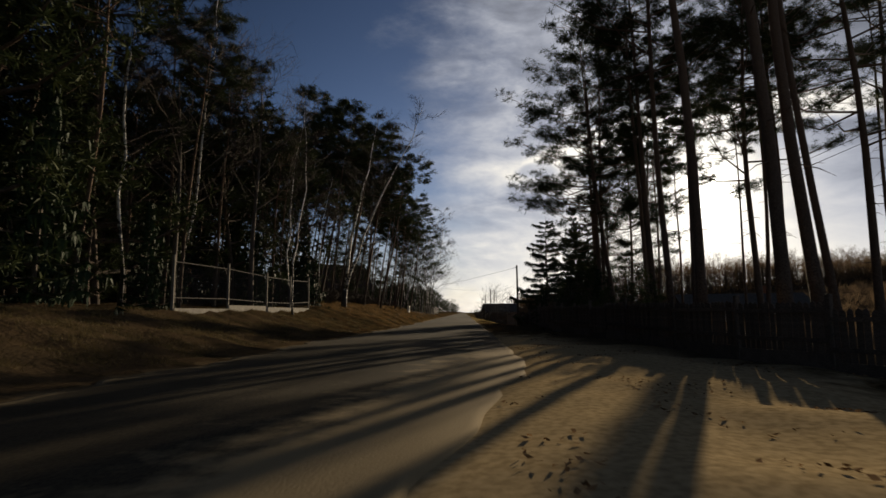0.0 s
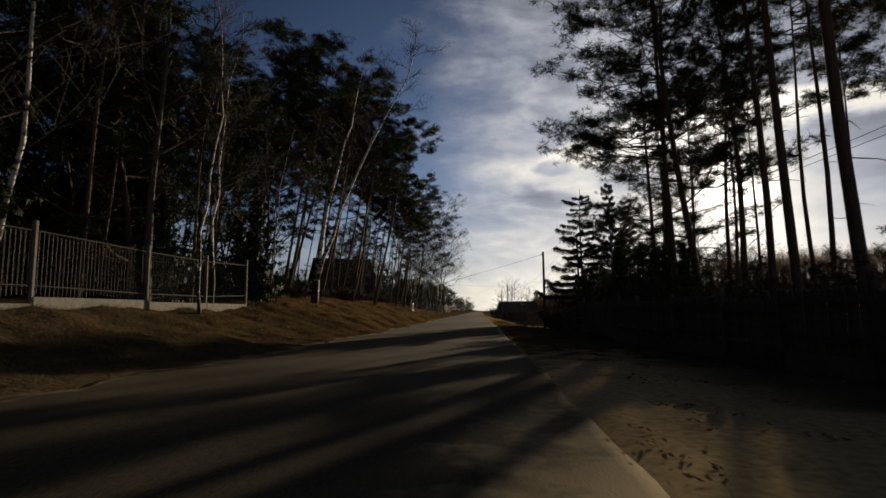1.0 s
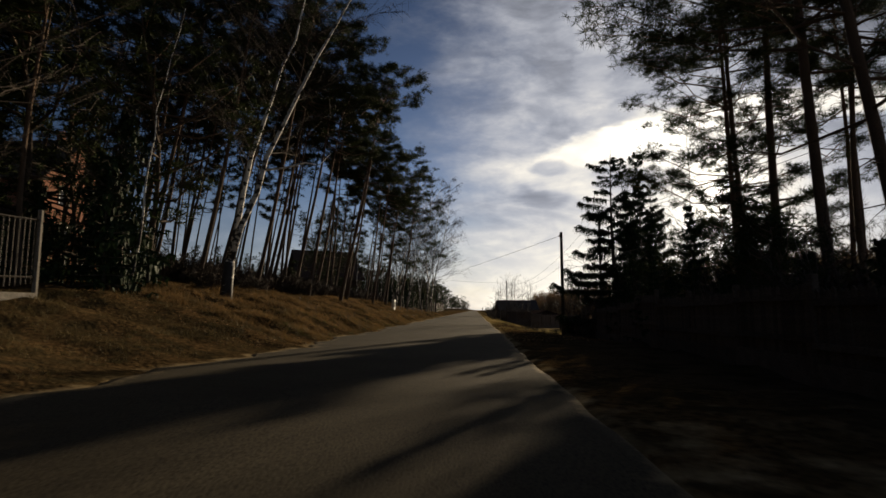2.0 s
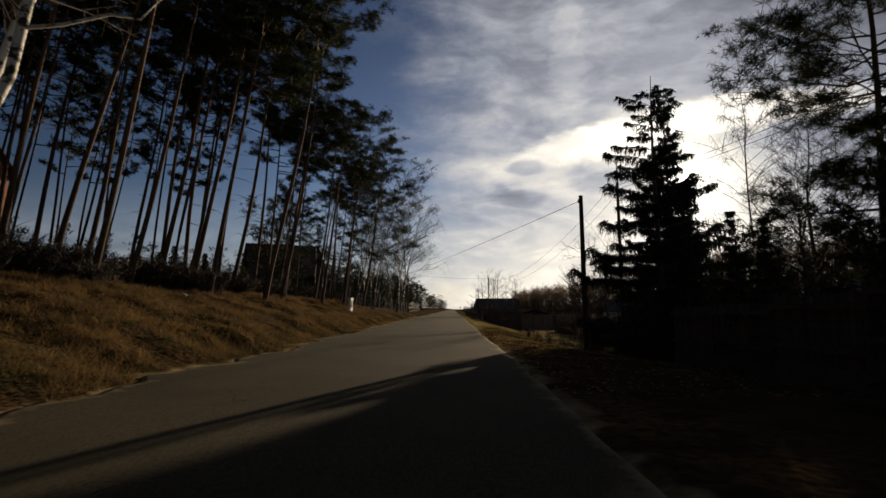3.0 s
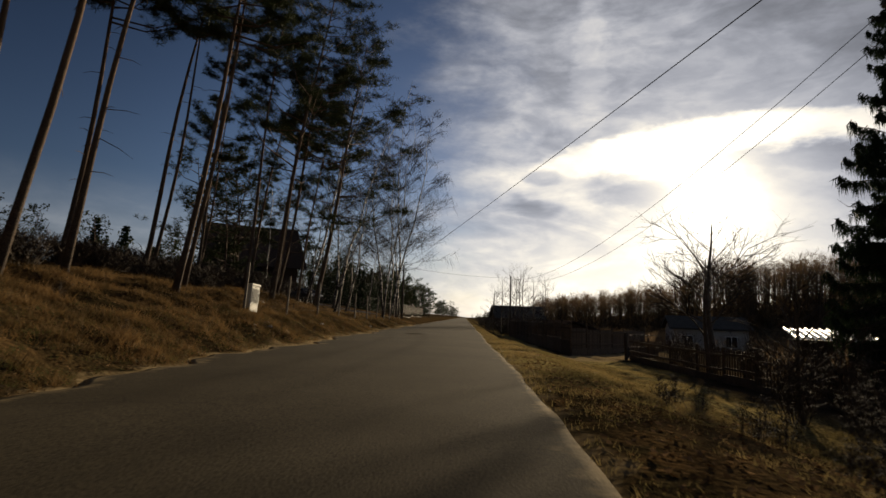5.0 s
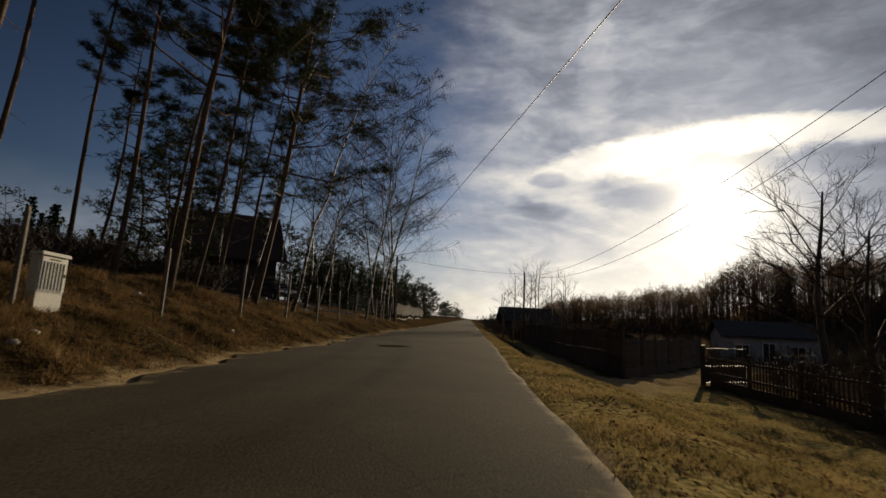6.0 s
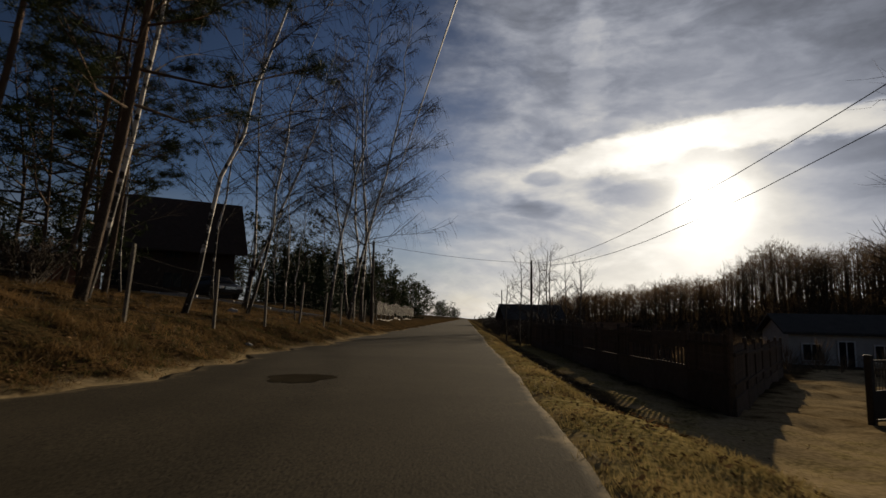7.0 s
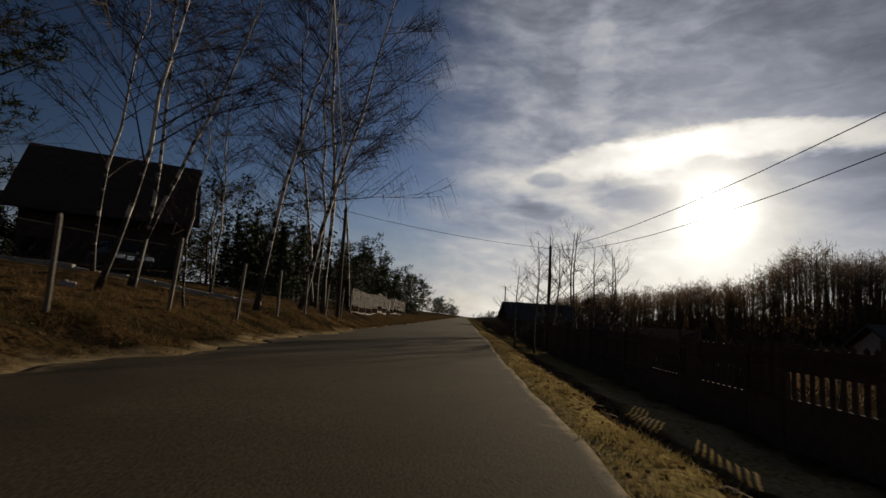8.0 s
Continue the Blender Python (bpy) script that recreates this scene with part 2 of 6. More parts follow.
M_ASPHALT = material("asphalt", (0.064, 0.053, 0.035), (0.094, 0.078, 0.052), 0.35, 0.95, 0.6, fine=48.0, c=(0.036, 0.031, 0.022), distance=0.008, spec=0.03)
M_PATCH = material("tar_patch", (0.050, 0.042, 0.028), (0.068, 0.057, 0.039), 2.0, 1.0, 0.6, fine=60.0, spec=0.0, distance=0.008)
M_PINE_BARK, M_BIRCH = pine_bark(), birch_bark()
M_TWIG = material("dark_twigs", (0.05, 0.037, 0.029), (0.08, 0.058, 0.043), 5.0, 0.9, 0.0)
M_FARWOOD = leafy("far_bare_wood", (0.10, 0.072, 0.046), (0.175, 0.122, 0.074), 0.45, 0.0)
M_BARK = material("grey_bark", (0.09, 0.075, 0.06), (0.15, 0.125, 0.10), 4.0, 0.9, 0.6)
M_NEEDLE = leafy("pine_needles", (0.028, 0.040, 0.017), (0.055, 0.066, 0.026), 0.12, 0.03)
M_SPRUCE = leafy("spruce_needles", (0.015, 0.030, 0.015), (0.032, 0.050, 0.022), 0.1, 0.06)
M_GRASS = leafy("dry_grass", (0.27, 0.165, 0.07), (0.065, 0.048, 0.022), 0.3, 0.03, 0.9)
M_GREEN = leafy("fresh_grass", (0.155, 0.135, 0.05), (0.41, 0.30, 0.135), 0.35, 0.05, 0.9)
M_MOSS = leafy("mossy_grass", (0.045, 0.055, 0.018), (0.12, 0.115, 0.04), 0.3, 0.03, 0.9)
# darker copy of the grass, standing in for the shade by the first fence
M_DULL = leafy("dimmed_grass", (0.085, 0.07, 0.03), (0.15, 0.11, 0.05), 0.2, 0.03, 0.9)
M_LEAF = leafy("fallen_leaves", (0.06, 0.032, 0.014), (0.34, 0.215, 0.11), 0.2, 0.0)
M_POST = material("weathered_concrete", (0.25, 0.225, 0.185), (0.15, 0.135, 0.11), 5.0, 0.9, 0.4)
M_WOOD = material("old_fence_wood", (0.10, 0.078, 0.06), (0.15, 0.115, 0.088), 6.0, 0.95, 0.5, vary=0.25, spec=0.08)
M_POLE = material("tarred_pole_wood", (0.06, 0.05, 0.042), (0.10, 0.082, 0.065), 5.0, 0.9, 0.5)
M_IRON = material("painted_iron", (0.05, 0.045, 0.04), (0.08, 0.065, 0.05), 8.0, 0.6, 0.2, metal=0.3)
M_GALV = material("galvanised_wire", (0.22, 0.21, 0.20), (0.15, 0.145, 0.135), 8.0, 0.7, 0.0, metal=0.5)
M_CABLE = plain("black_cable", (0.02, 0.02, 0.02), 0.6)
M_ROOF = material("brown_roof_sheet", (0.06, 0.043, 0.034), (0.085, 0.06, 0.047), 3.0, 1.0, 0.3, spec=0.0)
M_BRICK = material("red_brick_wall", (0.30, 0.12, 0.06), (0.23, 0.09, 0.05), 6.0, 0.9, 0.4)
M_DARKWALL = material("dark_boarding", (0.065, 0.045, 0.034), (0.095, 0.065, 0.047), 4.0, 0.9, 0.3, spec=0.08)
M_PLASTER = material("white_plaster", (0.50, 0.47, 0.42), (0.40, 0.375, 0.33), 2.0, 0.9, 0.3)
M_SLATE = material("grey_roof_sheet", (0.10, 0.092, 0.082), (0.07, 0.065, 0.058), 2.0, 0.9, 0.3, spec=0.05)
M_CABINET = material("cabinet_plastic", (0.62, 0.62, 0.56), (0.55, 0.55, 0.49), 4.0, 0.55, 0.1)
M_WHITE = material("white_paint", (0.75, 0.74, 0.70), (0.66, 0.65, 0.60), 6.0, 0.6, 0.1)
M_STONE = material("pale_stone", (0.5, 0.48, 0.44), (0.4, 0.38, 0.34), 6.0, 0.9, 0.6)
M_CLOD = material("turned_earth", (0.13, 0.09, 0.05), (0.08, 0.055, 0.03), 6.0, 1.0, 0.8, spec=0.05)
M_GLASS = plain("window_glass", (0.015, 0.017, 0.02), 0.12, 0.0, 0.12)
M_TYRE = plain("rubber", (0.02, 0.02, 0.02), 0.85)
M_DARKCAR = plain("dark_car_paint", (0.016, 0.016, 0.017), 0.45, 0.0, 0.15)
M_CARGLASS = plain("car_glass", (0.012, 0.012, 0.013), 0.25, 0.0, 0.05)
M_LAMP = plain("lamp_glass", (0.85, 0.85, 0.82), 0.1)
M_TIN = material("bright_tin", (0.5, 0.5, 0.49), (0.38, 0.38, 0.37), 4.0, 0.42, 0.2, metal=0.9)
M_CHROME = plain("chrome", (0.8, 0.8, 0.8), 0.15, 1.0)

# ---- mesh helpers ----


def mesh(name, verts, faces, mats, slots=None, smooth=False):
    me = bpy.data.meshes.new(name)
    me.from_pydata([tuple(v) for v in verts], [], faces)
    for m in (mats if isinstance(mats, (list, tuple)) else [mats]):
        me.materials.append(m)
    if slots is not None:
        me.polygons.foreach_set("material_index", np.array(slots, dtype=np.int32))
    if smooth:
        me.polygons.foreach_set("use_smooth", np.ones(len(me.polygons), dtype=bool))
    me.update()
    return me


def part(name, me, parent, label=""):
    ob = new(name, me)
    ob.parent = parent
    if label:
        tagged(ob, label)
    return ob


class Shape:
    """Vertices and faces gathered piece by piece."""

    def __init__(self):
        self.v, self.f, self.s = [], [], []

    def add(self, verts, faces, slot=0):
        k = len(self.v)
        self.v.extend(verts)
        self.f.extend([tuple(i + k for i in f) for f in faces])
        self.s.extend([slot] * len(faces))
        return self

    def box(self, cx, cy, cz, sx, sy, sz, slot=0, bevel=0.0, turn=0.0):
        """A box about its centre, with chamfered upright edges where bevel is given."""
        hx, hy, hz = sx / 2, sy / 2, sz / 2
        b = min(bevel, hx * 0.8, hy * 0.8)
        if b > 0:
            ring = [(hx - b, -hy), (hx, -hy + b), (hx, hy - b), (hx - b, hy), (-hx + b, hy), (-hx, hy - b), (-hx, -hy + b), (-hx + b, -hy)]
        else:
            ring = [(hx, -hy), (hx, hy), (-hx, hy), (-hx, -hy)]
        c, s = math.cos(turn), math.sin(turn)
        n = len(ring)
        vs = []
        for zz, k in ((-hz, 1.0), (hz - b, 1.0), (hz, 1.0 if b == 0 else max(0.2, 1 - b / max(hx, hy)))):
            for x, y in ring:
                x, y = x * k, y * k
                vs.append((cx + x * c - y * s, cy + x * s + y * c, cz + zz))
        fs = [tuple(reversed(range(n))), tuple(range(2 * n, 3 * n))]
        for r in (0, n):
            fs += [(r + i, r + (i + 1) % n, r + n + (i + 1) % n, r + n + i) for i in range(n)]
        return self.add(vs, fs, slot)

    def tube(self, pts, radii, sides=5, slot=0, cap=True):
        pts = [Vector(p) for p in pts]
        vs, fs = [], []
        side = None
        for i, p in enumerate(pts):
            d = (pts[min(i + 1, len(pts) - 1)] - pts[max(i - 1, 0)]).normalized()
            if side is None:
                side = d.cross(Vector((0.31, 0.95, 0.05)) if abs(d.y) < 0.9 else Vector((1, 0, 0))).normalized()
            side = (side - d * side.dot(d)).normalized()
            up = d.cross(side)
            r = radii[i] if isinstance(radii, (list, tuple)) else radii
            for k in range(sides):
                a = 2 * math.pi * k / sides
                vs.append(p + side * (r * math.cos(a)) + up * (r * math.sin(a)))
        for i in range(len(pts) - 1):
            for k in range(sides):
                a, b = i * sides + k, i * sides + (k + 1) % sides
                fs.append((a, b, b + sides, a + sides))
        if cap:
            fs.append(tuple(reversed(range(sides))))
            fs.append(tuple(range((len(pts) - 1) * sides, len(pts) * sides)))
        return self.add(vs, fs, slot)

    def mesh(self, name, mats, smooth=False):
        return mesh(name, self.v, self.f, mats, self.s if isinstance(mats, (list, tuple)) else None, smooth)


def lerp(x, knots):
    return float(np.interp(x, [k[0] for k in knots], [k[1] for k in knots]))


def blend(a, b, t):
    t = min(max(t, 0.0), 1.0)
    t = t * t * (3 - 2 * t)
    return a + (b - a) * t


ROAD_L, ROAD_R = -4.95, 1.06


def edge_l(y):
    w = 0.22 * math.sin(y * 0.55) + 0.16 * math.sin(y * 1.7 + 1.0) + 0.10 * math.sin(y * 4.1)
    return ROAD_L + w - blend(0.0, 0.8, (40 - y) / 25)


def edge_r(y):
    return ROAD_R - blend(0.0, 1.7, (12.5 - y) / 11) + 0.04 * math.sin(y * 0.31) + 0.02 * math.sin(y * 1.3) + 0.012 * math.sin(y * 3.1) + 0.22 * min(1, max(0, (16 - y) / 8)) * noise.noise((y * 0.7, 4.0, 1.0))


LEFT = [(0, -0.012), (0.3, 0.02), (0.6, 0.08), (1.5, 0.55), (3, 1.0), (5, 1.65), (9, 2.3), (14, 2.9), (22, 3.3), (60, 3.6), (200, 6), (900, 12)]
LEFT_NEAR = [(0, -0.012), (0.3, 0.01), (1, 0.10), (4, 0.95), (5, 1.2), (9, 1.5), (16, 1.9), (60, 2.6), (200, 6), (900, 12)]
LEFT_YARD = [(0, -0.012), (0.3, 0.03), (0.6, 0.12), (1.5, 0.48), (2.5, 0.78), (4, 0.94), (6, 1.2), (9, 1.75), (12, 1.95), (25, 2.7), (60, 4.0), (200, 6), (900, 12)]
RIGHT = [(0, -0.012), (0.25, 0.012), (1.2, -0.06), (2.6, -0.42), (4.5, -0.95), (8, -1.25), (25, -1.6), (42, -1.2), (62, 3.2), (90, 7.0), (140, 9.0), (300, 12), (900, 14)]
RIGHT_RIM = [(0, -0.012), (0.25, 0.012), (0.6, -0.02), (0.9, -0.14), (1.3, -0.5), (2.1, -0.76), (3.5, -0.98), (8, -1.25), (25, -1.6), (42, -1.2), (62, 3.2), (90, 7.0), (140, 9.0), (300, 12), (900, 14)]
RIGHT_NEAR = [(0, 0.008), (0.3, 0.012), (4, -0.03), (7, -0.3), (12, -0.8), (25, -1.3), (46, -1.2), (66, 2.6), (90, 6.0), (140, 9.0), (300, 12), (900, 14)]


def ground_z(x, y):
    if x < -2.0:
        d = edge_l(y) - x
        if d <= 0:
            return -0.06
        z = blend(lerp(d, LEFT_NEAR), lerp(d, LEFT), (y - 30) / 16)
        z = blend(z, lerp(d, LEFT_YARD), (y - 82) / 14)
        k = min(d / 3, 1)
    else:
        d = x - edge_r(y)
        if d <= 0:
            return -0.06
        z = blend(lerp(d, RIGHT_NEAR), lerp(d, RIGHT), (y - 38) / 22)
        z = blend(z, lerp(d - blend(0.5, -0.1, (y - 78.5) / 4), RIGHT_RIM) if d > 0.6 else lerp(d, RIGHT_RIM), (y - 76.5) / 3.0)
        if y > 120:
            z *= 1 - 0.4 * min((y - 120) / 300, 1)
        k = min(d / 2, 1)
    fine = 0.015 if x > 0 and y < 34 else 0.065
    k *= 1.5 if x < 0 and y > 36 else 1.0
    return z + k * 0.13 * noise.noise((x * 0.7, y * 0.7, 0.0)) + (0.3 + 0.7 * k) * fine * noise.noise((x * 1.9, y * 1.9, 5.0))


# ---- ground and road ----
def spaced(*runs):
    out = []
    for a, b, step in runs:
        out += list(np.arange(a, b, step))
    return out


def build_ground():
    xs = spaced((-900, -200, 100), (-200, -60, 14), (-60, -24, 3), (-24, -12, 0.8), (-12, -4, 0.32), (-4, 0.4, 1.1), (0.4, 8, 0.26), (8, 20, 0.8), (20, 60, 3), (60, 240, 15), (240, 1000, 90))
    ys = spaced((-60, -6, 3), (-6, 125, 0.42), (125, 200, 4), (200, 500, 20), (500, 2600, 150))
    vs = [(x, y, ground_z(x, y)) for y in ys for x in xs]
    n = len(xs)
    fs = [(j * n + i, j * n + i + 1, (j + 1) * n + i + 1, (j + 1) * n + i) for j in range(len(ys) - 1) for i in range(n - 1)]
    ob = new("ground", mesh("ground", vs, fs, M_GROUND, smooth=True))
    tagged(ob, "sandy bank and verge with dry grass and litter", "ground", kind="structure")


def ground_material():
    """Litter, moss, dry turf and bare sand, mixed by noise at three sizes."""
    m = material("verge_ground", (0.125, 0.076, 0.034), (0.062, 0.046, 0.022), 0.8, 1.0, 1.0, fine=9.0, c=(0.036, 0.024, 0.012), distance=0.05, spec=0.0)
    t = m.node_tree
    p = t.nodes["Principled BSDF"]
    old = p.inputs["Base Color"].links[0].from_socket
    co = t.nodes.new("ShaderNodeTexCoord")
    att = t.nodes.new("ShaderNodeAttribute")
    att.attribute_name = "sand"
    n = t.nodes.new("ShaderNodeTexNoise")
    n.inputs["Scale"].default_value, n.inputs["Detail"].default_value = 1.4, 8.0
    t.links.new(co.outputs["Object"], n.inputs["Vector"])
    s = t.nodes.new("ShaderNodeMath")
    s.operation = "ADD"
    t.links.new(n.outputs["Fac"], s.inputs[0])
    t.links.new(att.outputs["Fac"], s.inputs[1])
    r = t.nodes.new("ShaderNodeMapRange")
    r.inputs[1].default_value, r.inputs[2].default_value = 0.85, 1.15
    t.links.new(s.outputs[0], r.inputs[0])
    f = t.nodes.new("ShaderNodeTexNoise")
    f.inputs["Scale"].default_value, f.inputs["Detail"].default_value = 11.0, 6.0
    t.links.new(co.outputs["Object"], f.inputs["Vector"])
    sand = t.nodes.new("ShaderNodeMix")
    sand.data_type = "RGBA"
    sand.inputs["A"].default_value, sand.inputs["B"].default_value = (0.40, 0.305, 0.17, 1), (0.26, 0.195, 0.105, 1)
    fr = t.nodes.new("ShaderNodeMapRange")
    fr.inputs[1].default_value, fr.inputs[2].default_value = 0.36, 0.66
    t.links.new(f.outputs["Fac"], fr.inputs[0])
    t.links.new(fr.outputs[0], sand.inputs["Factor"])
    mx = t.nodes.new("ShaderNodeMix")
    mx.data_type = "RGBA"
    t.links.new(r.outputs[0], mx.inputs["Factor"])
    t.links.new(old, mx.inputs["A"])
    t.links.new(sand.outputs["Result"], mx.inputs["B"])
    tu = t.nodes.new("ShaderNodeAttribute")
    tu.attribute_name = "turf"
    turf = t.nodes.new("ShaderNodeMix")
    turf.data_type = "RGBA"
    turf.inputs["A"].default_value, turf.inputs["B"].default_value = (0.44, 0.345, 0.15, 1), (0.195, 0.16, 0.057, 1)
    tr = t.nodes.new("ShaderNodeMapRange")
    tr.inputs[1].default_value, tr.inputs[2].default_value = 0.40, 0.60
    t.links.new(f.outputs["Fac"], tr.inputs[0])
    t.links.new(tr.outputs[0], turf.inputs["Factor"])
    mt = t.nodes.new("ShaderNodeMix")
    mt.data_type = "RGBA"
    t.links.new(tu.outputs["Fac"], mt.inputs["Factor"])
    t.links.new(old, mt.inputs["A"])
    t.links.new(turf.outputs["Result"], mt.inputs["B"])
    t.links.new(mt.outputs["Result"], mx.inputs["A"])
    soft = t.nodes.new("ShaderNodeMapRange")
    soft.inputs[3].default_value, soft.inputs[4].default_value = 0.8, 0.05
    flat = t.nodes.new("ShaderNodeMath")
    flat.operation = "MAXIMUM"
    half = t.nodes.new("ShaderNodeMath")
    half.operation = "MULTIPLY"
    half.inputs[1].default_value = 0.75
    t.links.new(tu.outputs["Fac"], half.inputs[0])
    t.links.new(half.outputs[0], flat.inputs[0])
    t.links.new(r.outputs[0], flat.inputs[1])
    t.links.new(flat.outputs[0], soft.inputs[0])
    for n_ in t.nodes:
        if n_.bl_idname == "ShaderNodeBump":
            t.links.new(soft.outputs[0], n_.inputs["Strength"])
    so = t.nodes.new("ShaderNodeAttribute")
    so.attribute_name = "soil_shade"
    soil_shade = t.nodes.new("ShaderNodeMix")
    soil_shade.data_type = "RGBA"
    soil_shade.inputs["A"].default_value, soil_shade.inputs["B"].default_value = (0.05, 0.036, 0.024, 1), (0.085, 0.062, 0.036, 1)
    t.links.new(n.outputs["Fac"], soil_shade.inputs["Factor"])
    mz = t.nodes.new("ShaderNodeMix")
    mz.data_type = "RGBA"
    t.links.new(so.outputs["Fac"], mz.inputs["Factor"])
    t.links.new(mx.outputs["Result"], mz.inputs["A"])
    t.links.new(soil_shade.outputs["Result"], mz.inputs["B"])
    hol = t.nodes.new("ShaderNodeTexNoise")
    hol.inputs["Scale"].default_value, hol.inputs["Detail"].default_value, hol.inputs["Roughness"].default_value = 1.1, 7.0, 0.65
    t.links.new(co.outputs["Object"], hol.inputs["Vector"])
    hr = t.nodes.new("ShaderNodeMapRange")
    hr.inputs[1].default_value, hr.inputs[2].default_value, hr.inputs[4].default_value = 0.50, 0.61, 0.85
    t.links.new(hol.outputs["Fac"], hr.inputs[0])
    bare = t.nodes.new("ShaderNodeMath")
    bare.operation = "SUBTRACT"
    bare.use_clamp = True
    t.links.new(hr.outputs[0], bare.inputs[0])
    t.links.new(flat.outputs[0], bare.inputs[1])
    humus = t.nodes.new("ShaderNodeMix")
    humus.data_type = "RGBA"
    humus.inputs["B"].default_value = (0.032, 0.026, 0.014, 1)
    t.links.new(bare.outputs[0], humus.inputs["Factor"])
    t.links.new(mz.outputs["Result"], humus.inputs["A"])
    t.links.new(humus.outputs["Result"], p.inputs["Base Color"])
    return m


def drive_off(x, y):
    """0 on the sandy drive that runs from the road to the white cottage, 1 away from it."""
    if not 78.5 < y < 108:
        return 1.0
    return lerp(abs(x - 3.2 - (y - 80) * 0.72), [(1.7, 0), (2.9, 1)])


def soil_shade_share(x, y):
    """Dug garden topsoil and dead growth in the low yards and on the far slopes, plus painted shade."""
    if x < -2:
        # before y 29 the bank is painted darker for the pines' shade
        return max(lerp(edge_l(y) - x, [(1.4, 0), (2.6, 1)]) * min(max((y - 108) / 10, 0), 1), 0.75 * min(max((29 - y) / 5, 0), 1))
    d = x - edge_r(y)
    if y < 60:
        # before y 30 the lot's darkening is painted shade of fence and pines
        return lerp(d, [(0.6, 0), (2.2, 0.75), (6, 1)]) if y > 30 else max(lerp(d, [(7, 0), (10, 1)]), lerp(d + 1.3 * min(max((y - 15) / 4, 0), 1), [(2.9, 0), (4.4, 0.9)]) * min(max((y - 9) / 5, 0), 1))
    if 77.5 < y < 85:
        return lerp(d, [(9, 0), (14, 1)]) * drive_off(x, y)
    # from y 84 the slope under the rim carries the fence's shadow as colour
    return lerp(d, [(6.0, 0), (8.5, 1)]) if y < 84 else lerp(d, [(0.85, 0), (1.2, 0.75), (2.4, 0.75), (2.9, 0.05), (3.8, 0.05), (5.5, 1)]) * drive_off(x, y)


def turf_light_share(x, y):
    """Mown straw-coloured turf on the low verge past the spruce, and painted picket light."""
    d = x - edge_r(y)
    if x < -2 or d < 0:
        return 0.0
    if y > 85:
        # past the rim: dropped for painted shade, raised where picket light falls
        return lerp(d, [(0, 1), (0.8, 0.9), (1.1, 0.1), (2.5, 0.1), (2.9, 0.75), (4.2, 0.75), (5, 0)]) * (1 if y < 122 else 0.3)
    return lerp(d, [(0, 1), (7, 0.9), (10, 0)]) * min(max((y - 61) / 6, 0), 1) * (1 if y < 122 else 0.3)


def sand_light_share(x, y):
    """Where bare sand lies: road shoulders, the lot by the pines, the driveway; plus one strip of painted light."""
    if x < -2:
        d = edge_l(y) - x
        s = lerp(d, [(0, 0.58), (0.25, 0.42), (0.55, 0.02), (1.5, 0.0)]) * (0.3 if y > 122 else 1.0)
        if 66 < y < 110:
            s = max(s, lerp(d, [(0, 0.7), (0.5, 0.42), (1.0, 0.05)]))
        return max(s, 0.75 if x < -9 and abs(y - 104.6 - 0.25 * (x + 12)) < 1.3 else 0.0)
    d = x - edge_r(y)
    s = lerp(d, [(0, 0.5), (0.3, 0.3), (0.6, 0.0), (2, 0.0)])
    if y < 34:
        s = max(s, lerp(d, [(0, 0.85), (4, 0.75), (6.5, 0.3)]) * min(1, (34 - y) / 16))
    s = max(s, 0.62 * (1 - drive_off(x, y)) * min(max(d - 1.0, 0), 1))
    if 83 < y < 101:   # ground painted paler where light falls between the pickets
        s = max(s, lerp(d, [(2.3, 0), (2.7, 0.5), (4.4, 0.5), (4.8, 0)]))
    if y > 118:
        s *= 0.3
    return s


M_GROUND = ground_material()
build_ground()
gob = bpy.data.objects["ground"]
att = gob.data.attributes.new("sand", "FLOAT", "POINT")
att.data.foreach_set("value", np.array([sand_light_share(v.co.x, v.co.y) for v in gob.data.vertices], dtype=np.float32))

att = gob.data.attributes.new("turf", "FLOAT", "POINT")
att.data.foreach_set("value", np.array([turf_light_share(v.co.x, v.co.y) for v in gob.data.vertices], dtype=np.float32))
att = gob.data.attributes.new("soil_shade", "FLOAT", "POINT")
att.data.foreach_set("value", np.array([soil_shade_share(v.co.x, v.co.y) for v in gob.data.vertices], dtype=np.float32))


